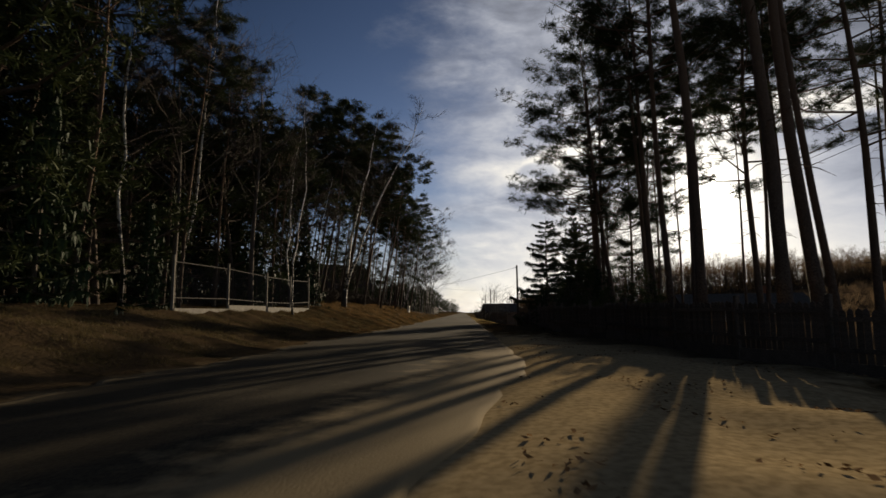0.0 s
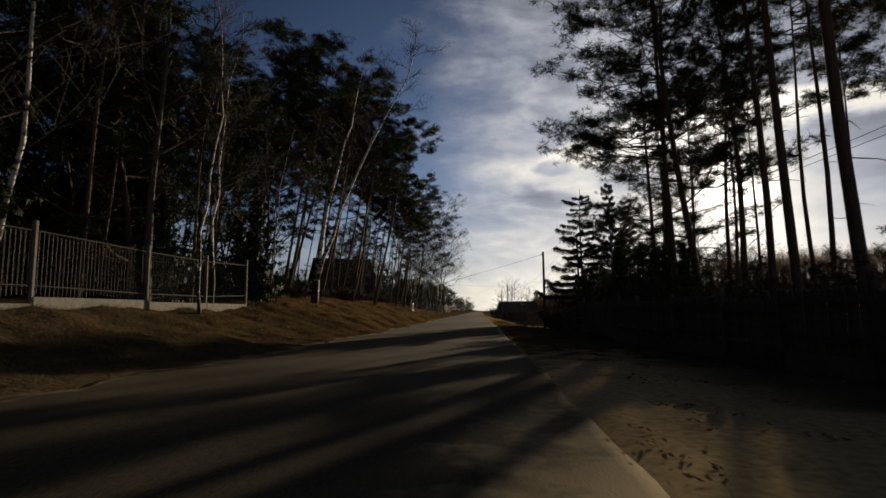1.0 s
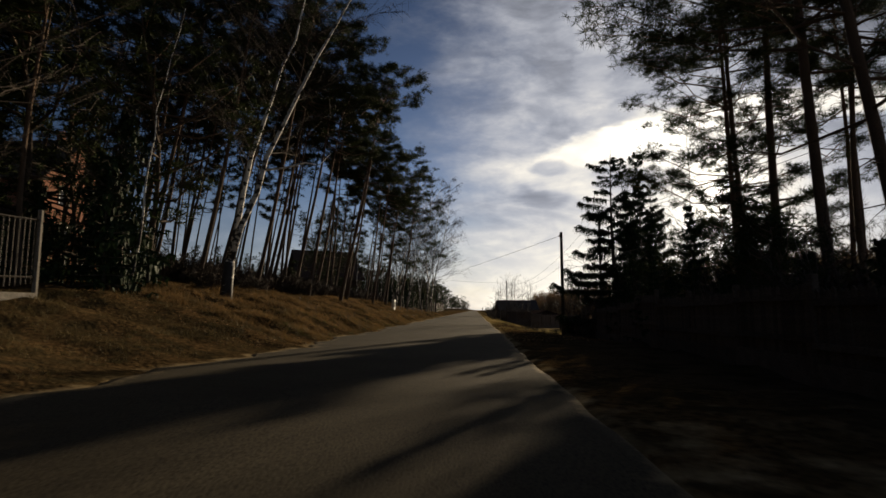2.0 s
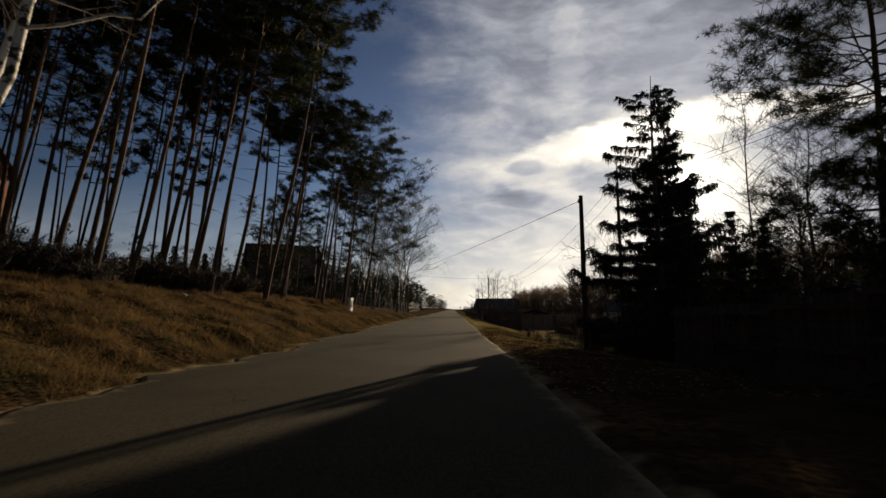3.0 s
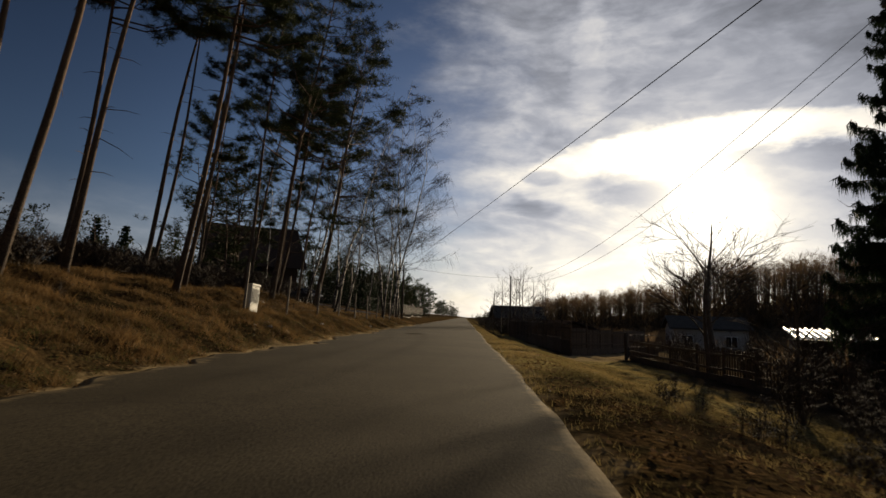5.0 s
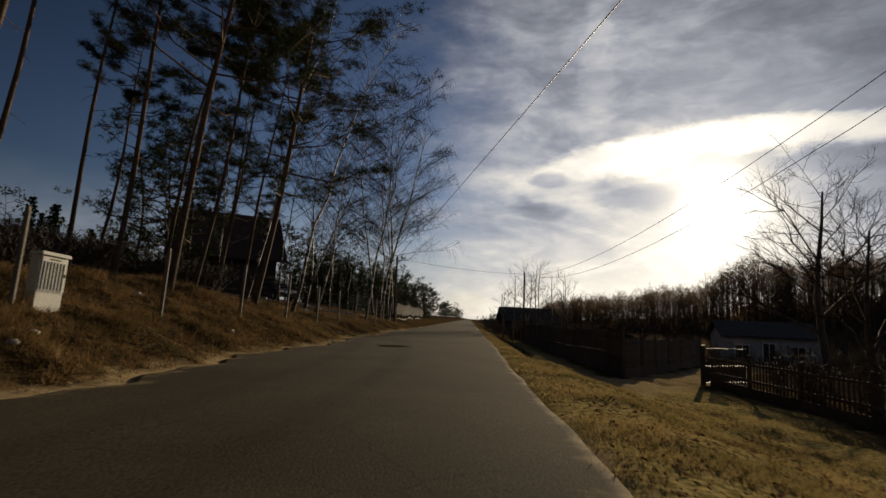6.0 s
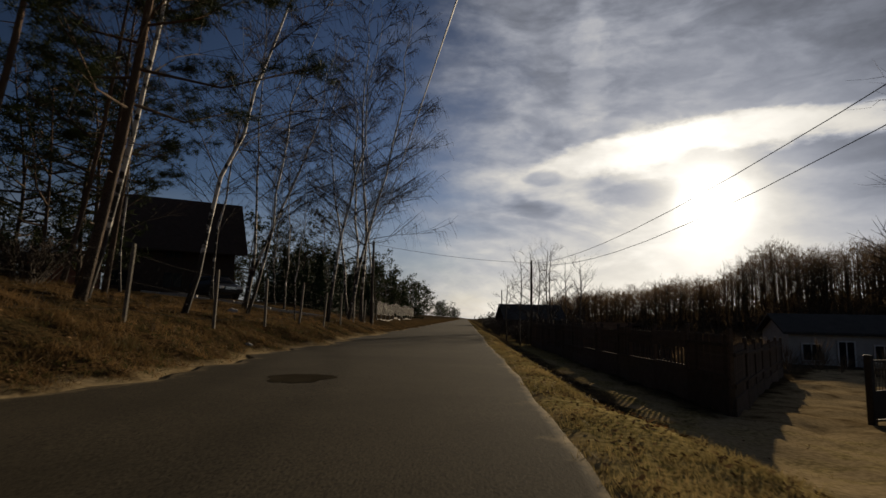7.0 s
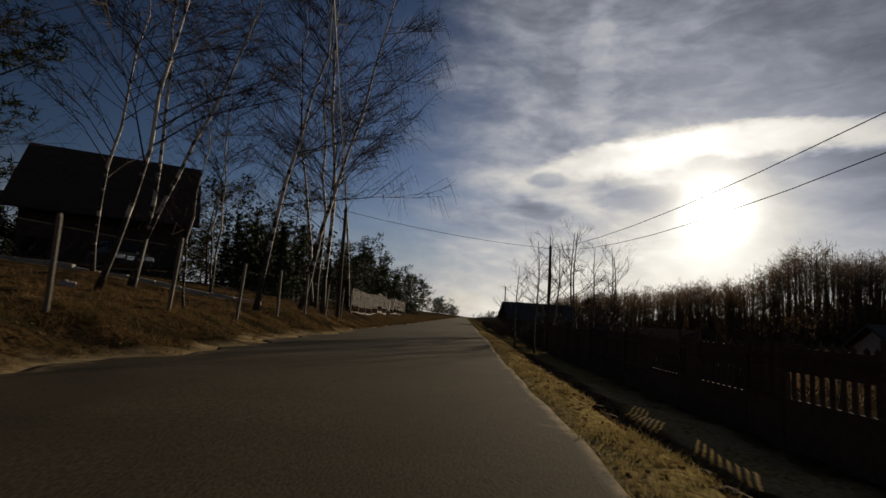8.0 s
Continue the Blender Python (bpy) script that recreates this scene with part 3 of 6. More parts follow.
def build_road():
    ys = spaced((-60, -6, 1.0), (-6, 125, 0.25), (125, 300, 2), (300, 700, 20))
    vs, fs = [], []
    n = 11
    for y in ys:
        a, b = edge_l(y), edge_r(y)
        for i in range(n):
            u = (0, 0.0, 0.02, 0.12, 0.3, 0.5, 0.7, 0.88, 0.98, 1.0, 1)[i]
            z = (-0.09 if i in (0, n - 1) else 0.0) + 0.03 * (1 - (2 * u - 1) ** 2)
            z += 0.006 * noise.noise((u * 6, y * 0.8, 2.0))
            vs.append((a + (b - a) * u + (-0.05 if i == 0 else 0.05 if i == n - 1 else 0), y, z))
    for j in range(len(ys) - 1):
        for i in range(n - 1):
            fs.append((j * n + i, j * n + i + 1, (j + 1) * n + i + 1, (j + 1) * n + i))
    ob = new("road", mesh("road", vs, fs, M_ASPHALT, smooth=True))
    att = ob.data.attributes.new("sand", "FLOAT", "POINT")
    att.data.foreach_set("value", np.array([max(lerp(v.co.x - edge_r(v.co.y), [(-3.4, 0), (-1.2, 0.45), (-0.2, 0.95), (0.1, 0.95)]) * min(1, max(0, (20 - v.co.y) / 8)),
                                                lerp(v.co.x - edge_l(v.co.y), [(0, 0.5), (0.25, 0.2), (0.6, 0)]),
                                                lerp(edge_r(v.co.y) - v.co.x, [(0, 0.42), (0.2, 0.15), (0.5, 0)])) for v in ob.data.vertices], dtype=np.float32))
    tagged(ob, "narrow worn asphalt road with crumbling edges", "road", kind="structure")
    return ob


def crack_asphalt():
    """Meandering cracks where the surface has aged."""
    t = M_ASPHALT.node_tree
    p = t.nodes["Principled BSDF"]
    old = p.inputs["Base Color"].links[0].from_socket
    co = t.nodes.new("ShaderNodeTexCoord")
    wob = t.nodes.new("ShaderNodeTexNoise")
    wob.inputs["Scale"].default_value, wob.inputs["Detail"].default_value = 2.2, 5.0
    t.links.new(co.outputs["Object"], wob.inputs["Vector"])
    mixv = t.nodes.new("ShaderNodeMix")
    mixv.data_type = "VECTOR"
    mixv.inputs["Factor"].default_value = 0.16
    t.links.new(co.outputs["Object"], mixv.inputs["A"])
    t.links.new(wob.outputs["Color"], mixv.inputs["B"])
    vor = t.nodes.new("ShaderNodeTexVoronoi")
    vor.feature = "DISTANCE_TO_EDGE"
    vor.inputs["Scale"].default_value = 0.75
    t.links.new(mixv.outputs["Result"], vor.inputs["Vector"])
    line = t.nodes.new("ShaderNodeMapRange")
    line.inputs[1].default_value, line.inputs[2].default_value = 0.001, 0.007
    line.inputs[3].default_value, line.inputs[4].default_value = 1.0, 0.0
    t.links.new(vor.outputs["Distance"], line.inputs[0])
    patchy = t.nodes.new("ShaderNodeTexNoise")
    patchy.inputs["Scale"].default_value = 0.23
    t.links.new(co.outputs["Object"], patchy.inputs["Vector"])
    gate = t.nodes.new("ShaderNodeMapRange")
    gate.inputs[1].default_value, gate.inputs[2].default_value = 0.56, 0.66
    t.links.new(patchy.outputs["Fac"], gate.inputs[0])
    mul = t.nodes.new("ShaderNodeMath")
    mul.operation = "MULTIPLY"
    t.links.new(line.outputs[0], mul.inputs[0])
    t.links.new(gate.outputs[0], mul.inputs[1])
    dark = t.nodes.new("ShaderNodeMix")
    dark.data_type = "RGBA"
    dark.inputs["B"].default_value = (0.035, 0.029, 0.021, 1)
    t.links.new(mul.outputs[0], dark.inputs["Factor"])
    t.links.new(old, dark.inputs["A"])
    pit = t.nodes.new("ShaderNodeTexNoise")
    pit.inputs["Scale"].default_value, pit.inputs["Detail"].default_value = 26.0, 2.0
    t.links.new(co.outputs["Object"], pit.inputs["Vector"])
    pr = t.nodes.new("ShaderNodeMapRange")
    pr.inputs[1].default_value, pr.inputs[2].default_value, pr.inputs[4].default_value = 0.60, 0.67, 0.7
    t.links.new(pit.outputs["Fac"], pr.inputs[0])
    pits = t.nodes.new("ShaderNodeMix")
    pits.data_type = "RGBA"
    pits.inputs["B"].default_value = (0.035, 0.029, 0.021, 1)
    t.links.new(pr.outputs[0], pits.inputs["Factor"])
    t.links.new(dark.outputs["Result"], pits.inputs["A"])
    dark = pits
    att = t.nodes.new("ShaderNodeAttribute")
    att.attribute_name = "sand"
    grit = t.nodes.new("ShaderNodeTexNoise")
    grit.inputs["Scale"].default_value, grit.inputs["Detail"].default_value, grit.inputs["Roughness"].default_value = 1.6, 9.0, 0.7
    t.links.new(co.outputs["Object"], grit.inputs["Vector"])
    add = t.nodes.new("ShaderNodeMath")
    add.operation = "ADD"
    t.links.new(grit.outputs["Fac"], add.inputs[0])
    t.links.new(att.outputs["Fac"], add.inputs[1])
    cover = t.nodes.new("ShaderNodeMapRange")
    cover.inputs[1].default_value, cover.inputs[2].default_value = 0.78, 1.02
    t.links.new(add.outputs[0], cover.inputs[0])
    sandy = t.nodes.new("ShaderNodeMix")
    sandy.data_type = "RGBA"
    sandy.inputs["B"].default_value = (0.27, 0.208, 0.118, 1)
    t.links.new(cover.outputs[0], sandy.inputs["Factor"])
    t.links.new(dark.outputs["Result"], sandy.inputs["A"])
    t.links.new(sandy.outputs["Result"], p.inputs["Base Color"])


crack_asphalt()
road = build_road()

# ---- trees ----


def bent(rng, base, top, wobble, n):
    pts = []
    ph = rng.uniform(0, 6.28), rng.uniform(0, 6.28)
    for i in range(n):
        u = i / (n - 1)
        p = Vector(base).lerp(Vector(top), u)
        w = wobble * math.sin(math.pi * u) if u < 1 else 0
        p += Vector((w * math.sin(3.2 * u + ph[0]), w * math.cos(2.6 * u + ph[1]), 0))
        pts.append(p)
    return pts


def along(pts, u):
    k = u * (len(pts) - 1)
    i = min(int(k), len(pts) - 2)
    return pts[i].lerp(pts[i + 1], k - i)


def tuft(sh, rng, c, size, count, flat=0.75, width=0.13):
    """A spray of thin blades round one shoot."""
    for _ in range(count):
        d = Vector((rng.gauss(0, 1), rng.gauss(0, 1), rng.gauss(0.15, flat))).normalized()
        s = d.cross(Vector((rng.uniform(-1, 1), rng.uniform(-1, 1), rng.uniform(-1, 1)))).normalized() * size * width
        o = c + d * size * 0.1
        e = c + d * size * rng.uniform(0.7, 1.15)
        sh.add([o - s * 0.6, o + s * 0.6, e], [(0, 1, 2)])


def pine_meshes(seed, h, crown_from, spread, tufts=900, blades=11, girth=0.10, width=0.15, limbs=30, bare=True, tsize=1.0):
    rng = random.Random(seed)
    wood, leaf = Shape(), Shape()
    trunk = bent(rng, (0, 0, -0.4), (rng.uniform(-0.7, 0.7), rng.uniform(-0.7, 0.7), h), 0.28, 9)
    wood.tube(trunk, [girth * (1.25 if i == 0 else 1) * (1 - 0.85 * (i / 8) ** 1.2) for i in range(9)], 8)
    ends = []
    n = limbs
    for k in range(n):
        u = crown_from + (0.985 - crown_from) * (k + rng.random()) / n
        a = rng.uniform(0, 6.28)
        rel = (u - crown_from) / (1 - crown_from)
        ln = spread * (0.35 + 0.9 * math.sin(math.pi * min(0.95, 0.22 + 0.78 * rel))) * rng.uniform(0.55, 1.15)
        o = along(trunk, u)
        lift = rng.uniform(-0.05, 0.35) + 0.35 * rel
        d = Vector((math.cos(a), math.sin(a), lift))
        pts = [o, o + d * ln * 0.5 + Vector((0, 0, -0.05 * ln)), o + d * ln + Vector((rng.uniform(-.2, .2), rng.uniform(-.2, .2), 0.16 * ln))]
        wood.tube(pts, [0.05 * (1.1 - 0.6 * rel), 0.032 * (1.1 - 0.6 * rel), 0.012], 4, cap=False)
        for j in range(4):
            s = along(pts, rng.uniform(0.4, 0.95))
            a2 = a + rng.uniform(-1.1, 1.1)
            e = s + Vector((math.cos(a2), math.sin(a2), rng.uniform(0.0, 0.5))) * ln * rng.uniform(0.2, 0.42)
            if bare:
                wood.tube([s, e], [0.018, 0.007], 3, cap=False)
            ends.append((s, e))
        ends.append((pts[1], pts[2]))
    for k in range(9 if bare else 0):
        u = rng.uniform(0.18, crown_from)
        a = rng.uniform(0, 6.28)
        o = along(trunk, u)
        ln = rng.uniform(0.3, 1.3)
        d = Vector((math.cos(a), math.sin(a), rng.uniform(-0.3, 0.2)))
        wood.tube([o, o + d * ln * 0.6, o + d * ln + Vector((0, 0, -0.1))], [0.022, 0.014, 0.005], 3, cap=False)
    per = max(1, tufts // len(ends))
    for s, e in ends:
        if bare:   # needles gathered in flat clumps with gaps between them
            for _ in range(2):
                mid = s.lerp(e, rng.uniform(0.5, 1.05))
                for _ in range(max(1, per // 2)):
                    c = mid + Vector((rng.gauss(0, .24), rng.gauss(0, .24), rng.gauss(0.05, .11)))
                    tuft(leaf, rng, c, rng.uniform(0.2, 0.4) * tsize, blades, 0.7, width)
            continue
        for _ in range(per):
            c = s.lerp(e, rng.uniform(0.25, 1.05)) + Vector((rng.gauss(0, .13 / tsize), rng.gauss(0, .13 / tsize), rng.gauss(0.05, .10 / tsize)))
            tuft(leaf, rng, c, rng.uniform(0.26, 0.46) * tsize, blades, 0.7, width)
    return wood.mesh("pine_trunk", M_PINE_BARK, True), leaf.mesh("pine_crown", M_NEEDLE)


def thing(name, label, category, group=""):
    return tagged(new(name), label, category, group)


def set_tree(kind, x, y, scale=1.0, turn=0.0, lean=(0, 0), sink=0.0, label="", stretch=1.0):
    """A copy of a tree of the given kind, rooted in the ground at x, y; lean in degrees to +x and +y."""
    m = Matrix.Translation((x, y, ground_z(x, y) - sink)) @ pose(0, 0, 0, -lean[1], lean[0], 0) @ pose(0, 0, 0, 0, 0, turn)
    m = m @ Matrix.Diagonal((scale, scale, scale * stretch, 1))
    if not kind.get("used"):
        kind["used"] = True
        kind["ob"].matrix_basis = m
        ob = kind["ob"]
    else:
        ob = copy_thing(kind["ob"], pose(0, 0, 0))
        ob.matrix_basis = m
    if label:
        ob["label"] = label
    return ob


def tree_kind(name, label, group, wood, leaf, leafname="crown"):
    ob = thing(name, label, "tree", group)
    part("trunk", wood, ob)
    if leaf:
        part(leafname, leaf, ob)
    return {"ob": ob}


def birch_meshes(seed, h, forks=1, lean=0.6, droop=1.0, girth=0.13, twigs=26, tops=None):
    """A bare birch: one or two white stems, rising limbs and fine hanging twigs."""
    rng = random.Random(seed)
    wood, fine = Shape(), Shape()
    base = Vector((0, 0, -0.3))
    stems = []
    fork = Vector((0, 0, 1.4 if forks > 1 else 0))
    for k in range(forks):
        a = rng.uniform(0, 6.28) if forks == 1 else math.pi * k + 0.4
        top = Vector((math.cos(a) * lean * (1 + forks * 0.7), math.sin(a) * lean, h * (1 - 0.08 * k)))
        if tops:
            top = Vector(tops[k])
        pts = bent(rng, base if forks == 1 else fork, top, 0.38, 12)
        pts = pts[:1] + [p + Vector((rng.gauss(0, .05), rng.gauss(0, .05), 0)) * (1 + u) for u, p in zip([i * 0.08 for i in range(10)], pts[1:-1])] + pts[-1:]
        r = girth * (1 if forks == 1 else 0.72)
        wood.tube(pts, [r * (1.25 if i == 0 else 1) * (1 - 0.92 * (i / 11) ** 0.8) for i in range(12)], 7)
        stems.append(pts)
    if forks > 1:
        wood.tube([base, Vector((0, 0, 0.6)), fork + Vector((0, 0, 0.15))], [girth * 1.35, girth * 1.15, girth], 8)
    if tops:   # one long bare limb reaching over the bank
        o = along(stems[1], 0.24)
        wood.tube([o, o + Vector((0.8, 0, 0.12)), o + Vector((1.6, 0.1, 0.42)), o + Vector((2.2, 0.1, 0.36)), o + Vector((2.6, 0.1, 0.85))], [0.045, 0.036, 0.026, 0.018, 0.008], 5)
    for pts in stems:
        for k in range(twigs):
            u = 0.22 + 0.76 * (k + rng.random()) / twigs
            o = along(pts, u)
            a = rng.uniform(0, 6.28)
            ln = h * (0.20 * (1 - u) + 0.055) * rng.uniform(0.6, 1.3)
            d = Vector((math.cos(a), math.sin(a), rng.uniform(0.3, 1.2))).normalized()
            limb = [o, o + d * ln * 0.5, o + d * ln * 0.9 + Vector((math.cos(a), math.sin(a), 0)) * ln * 0.2]
            fine.tube(limb, [0.022 * (1.3 - u), 0.013, 0.006], 3, cap=False)
            for j in range(12):
                s = along(limb, rng.uniform(0.35, 1.0))
                a2 = a + rng.uniform(-1.4, 1.4)
                l2 = ln * rng.uniform(0.25, 0.5)
                q = s + Vector((math.cos(a2), math.sin(a2), rng.uniform(0.2, 1.1))) * l2
                w = q + Vector((math.cos(a2) * 0.3, math.sin(a2) * 0.3, 0.35 - 0.95 * droop)) * l2 * rng.uniform(0.5, 1.2)
                fine.tube([s, q, w], [0.008, 0.006, 0.004], 3, cap=False)
                for _ in range(4):
                    g = s.lerp(q, rng.uniform(0.3, 1))
                    a3 = a2 + rng.uniform(-1.2, 1.2)
                    e = g + Vector((math.cos(a3) * 0.4, math.sin(a3) * 0.4, rng.uniform(0.1, 0.9) - rng.uniform(0.2, 1.5) * droop)) * l2 * rng.uniform(0.4, 0.9)
                    fine.tube([g, e], [0.006, 0.0035], 3, cap=False)
    return wood.mesh("birch_stem", M_BIRCH, True), fine.mesh("birch_twigs", M_TWIG)


def bare_meshes(seed, h, spread, first=0.25, girth=0.14, limbs=12, depth=3, mats=None):
    """A bare broadleaf tree: crooked trunk and limbs that fork again and again."""
    rng = random.Random(seed)
    wood, fine = Shape(), Shape()
    trunk = bent(rng, (0, 0, -0.3), (rng.uniform(-.3, .3), rng.uniform(-.3, .3), h * 0.8), 0.2, 7)
    wood.tube(trunk, [girth * (1 - 0.8 * i / 6) for i in range(7)], 7)

    def grow(o, d, ln, r, level):
        mid = o + d * ln * 0.5 + Vector((rng.gauss(0, .06), rng.gauss(0, .06), rng.gauss(0, .04))) * ln
        end = o + d * ln + Vector((0, 0, 0.08 * ln))
        (wood if level == depth > 2 else fine).tube([o, mid, end], [r, r * 0.75, r * 0.4], 4 if level == depth else 3, cap=False)
        if level == 0:
            return
        for j in range(5 if level > 1 else 4):
            s = along([o, mid, end], rng.uniform(0.35, 1.0))
            d2 = (d + Vector((rng.gauss(0, .62), rng.gauss(0, .62), rng.gauss(0.12, .4)))).normalized()
            grow(s, d2, ln * rng.uniform(0.42, 0.68), r * 0.5, level - 1)

    for k in range(limbs):
        u = first + (0.98 - first) * (k + rng.random()) / limbs
        a = k * 2.4 + rng.uniform(-.5, .5)
        d = Vector((math.cos(a), math.sin(a), rng.uniform(0.15, 0.7) + 0.7 * u)).normalized()
        grow(along(trunk, u), d, spread * rng.uniform(0.6, 1.05) * (1.15 - 0.5 * u), girth * 0.42 * (1.2 - u), depth)
    return wood.mesh("bare_limbs", M_BARK, True), fine.mesh("bare_twigs", M_TWIG)


def spruce_meshes(seed, h, spread, rows=34, girth=0.16, dens=1.0):
    """A spruce: whorls of sweeping limbs with hanging fringes of needles, thinning to the leader."""
    rng = random.Random(seed)
    wood, leaf = Shape(), Shape()
    trunk = bent(rng, (0, 0, -0.3), (0.1, 0.1, h), 0.06, 6)
    wood.tube(trunk, [girth * (1 - 0.93 * i / 5) for i in range(6)], 7)
    for k in range(rows):
        u = 0.03 + 0.95 * (k / rows) ** 0.92
        o = along(trunk, u)
        n = rng.randint(5, 7)
        ph = rng.uniform(0, 6.28)
        for j in range(n):
            a = ph + 6.28 * j / n + rng.uniform(-.3, .3)
            ln = max(0.18, spread * (1 - u) ** 0.85 * rng.uniform(0.4, 1.4))
            dz = -0.22 + 0.75 * u
            out = Vector((math.cos(a), math.sin(a), 0))
            pts = [o, o + out * ln * 0.55 + Vector((0, 0, dz * ln * 0.5)), o + out * ln + Vector((0, 0, dz * ln * 0.55 + 0.12 * ln))]
            wood.tube(pts, [0.028 * (1.15 - u), 0.017, 0.006], 3, cap=False)
            m = max(2, int(ln * 7 * dens))
            for q in range(m):
                w = 0.15 + 0.87 * (q + rng.random()) / m
                c = along(pts, min(w, 1.0))
                side = out.cross(Vector((0, 0, 1)))
                for sgn in (-1, 1):
                    b = 0.30 * ln * (1.05 - 0.6 * w) * rng.uniform(0.5, 1.2)
                    e = c + side * sgn * b + out * b * 0.5 + Vector((0, 0, -0.3 * b))
                    for z in range(3):
                        g = c.lerp(e, (z + 0.6) / 3)
                        hang = rng.uniform(0.12, 0.34)
                        wv = (side * sgn + out * rng.uniform(-.6, .6)).normalized() * 0.05
                        leaf.add([g - wv, g + wv, g + Vector((rng.gauss(0, .05), rng.gauss(0, .05), -hang))], [(0, 1, 2)])
                        d = (e - c).normalized() * 0.14
                        p = Vector((0, 0, 0.028)) + out * 0.03
                        leaf.add([g - d * 0.5 - p, g - d * 0.5 + p, g + d], [(0, 1, 2)])
    return wood.mesh("spruce_trunk", M_BARK, True), leaf.mesh("spruce_fronds", M_SPRUCE)


def old_spruce_meshes(seed, h, spread, rows=30, girth=0.18):
    """An old ragged spruce: uneven whorls of drooping limbs hung with fine sprays, some tips bare, gaps between."""
    rng = random.Random(seed)
    wood, leaf = Shape(), Shape()
    trunk = bent(rng, (0, 0, -0.3), (0.25, 0.1, h), 0.08, 7)
    wood.tube(trunk, [girth * (1 - 0.94 * i / 6) for i in range(7)], 7)
    for k in range(rows):
        u = 0.03 + 0.94 * (k / rows) ** 0.95
        o = along(trunk, u)
        ph = rng.uniform(0, 6.28)
        n = rng.randint(4, 7)
        for j in range(n):
            if rng.random() < 0.14:
                continue
            a = ph + 6.28 * j / n + rng.uniform(-.4, .4)
            ln = max(0.25, spread * (1 - u) ** 0.62 * rng.choice((0.45, 0.7, 0.85, 1.0, 1.0, 1.3)) * rng.uniform(0.8, 1.15))
            dz = -0.30 + 0.85 * u + rng.uniform(-.08, .08)
            out = Vector((math.cos(a), math.sin(a), 0))
            side = out.cross(Vector((0, 0, 1)))
            pts = [o, o + out * ln * 0.5 + Vector((0, 0, dz * ln * 0.45)), o + out * ln * 0.85 + Vector((0, 0, dz * ln * 0.62)), o + out * ln * 1.04 + Vector((0, 0, dz * ln * 0.6 + 0.10 * ln))]
            wood.tube(pts, [0.034 * (1.15 - u), 0.022, 0.013, 0.004], 3, cap=False)
            m = max(3, int(ln * 9))
            bare = rng.random() < 0.06
            for q in range(m):
                w = 0.12 + 0.88 * (q + rng.random()) / m
                if bare and w > 0.5:
                    continue
                c = along(pts, min(w, 1.0))
                for sgn in (-1, 1):
                    b = min(0.8, 0.30 * ln) * (1.1 - 0.6 * w) * rng.uniform(0.3, 1.25)
                    e = c + side * sgn * b + out * b * 0.6 + Vector((0, 0, -0.35 * b))
                    wood.tube([c, e], [0.007, 0.003], 3, cap=False)
                    steps = 3 + int(b * 5)
                    for z in range(steps):
                        g = c.lerp(e, (z + rng.random()) / steps)
                        for _ in range(3):
                            hang = rng.uniform(0.06, 0.36) * (0.5 + 0.6 * min(ln, 2) / 2)
                            wv = Vector((rng.gauss(0, 1), rng.gauss(0, 1), 0)).normalized() * rng.uniform(0.012, 0.026)
                            leaf.add([g - wv, g + wv, g + Vector((rng.gauss(0, .07), rng.gauss(0, .07), -hang))], [(0, 1, 2)])
                        d = (e - c).normalized() * 0.16 + Vector((rng.gauss(0, .05), rng.gauss(0, .05), rng.gauss(0, .04)))
                        p = Vector((rng.gauss(0, .02), rng.gauss(0, .02), 0.022))
                        leaf.add([g - d * 0.5 - p, g - d * 0.5 + p, g + d], [(0, 1, 2)])
    for k in range(9):
        o = along(trunk, rng.uniform(0.82, 0.99))
        a = rng.uniform(0, 6.28)
        wood.tube([o, o + Vector((math.cos(a) * 0.5, math.sin(a) * 0.5, rng.uniform(0.35, 0.8)))], [0.010, 0.004], 3, cap=False)
    return wood.mesh("spruce_trunk", M_BARK, True), leaf.mesh("spruce_fronds", M_SPRUCE)


PINES = [tree_kind("pine_tree", "tall slender pine with bare trunk and high dark crown", "pines of the roadside wood", *pine_meshes(10 + i, h, cf, sp, tf, 22, 0.135, 0.055, 24, True, 1.15))
         for i, (h, cf, sp, tf) in enumerate([(20, 0.70, 2.9, 1500), (21.5, 0.75, 2.7, 1400), (19, 0.66, 3.1, 1560), (22, 0.77, 2.7, 1400), (18, 0.63, 3.1, 1560)])]
FAR_PINES = [tree_kind("pine_tree", "tall slender pine deep in the wood", "pines of the roadside wood", *pine_meshes(30 + i, h, cf, sp, 520, 12, 0.10, 0.13, 20, False))
             for i, (h, cf, sp) in enumerate([(20, 0.48, 2.4), (21, 0.52, 2.3), (18.5, 0.42, 2.5)])]
BIG_PINES = [tree_kind("big_pine_tree", "broad old pine with open crown and thick trunk", "pines by the yard fence", *pine_meshes(40 + i, h, cf, sp, tf, 19, 0.16, 0.055))
             for i, (h, cf, sp, tf) in enumerate([(21, 0.36, 3.9, 2300), (22.5, 0.50, 3.4, 1700), (20, 0.28, 4.0, 2700)])]
LOW_PINES = [tree_kind("low_pine", "low bushy pine with needles down to the ground", "young pines of the thicket", *pine_meshes(70 + i, h, 0.10, sp, 700, 12, 0.08, 0.11, 30, False, 0.7))
             for i, (h, sp) in enumerate([(7.0, 1.7), (6.0, 1.5), (8.0, 1.9)])]
FAR_LOW = [tree_kind("scrub_pine", "low bushy pine at the edge of the far wood", "pines of the far wood", *pine_meshes(75 + i, h, 0.08, sp, 460, 3, 0.08, 0.55, 22, False, 0.6))
           for i, (h, sp) in enumerate([(7.0, 1.9), (6.0, 1.7), (8.0, 2.0)])]
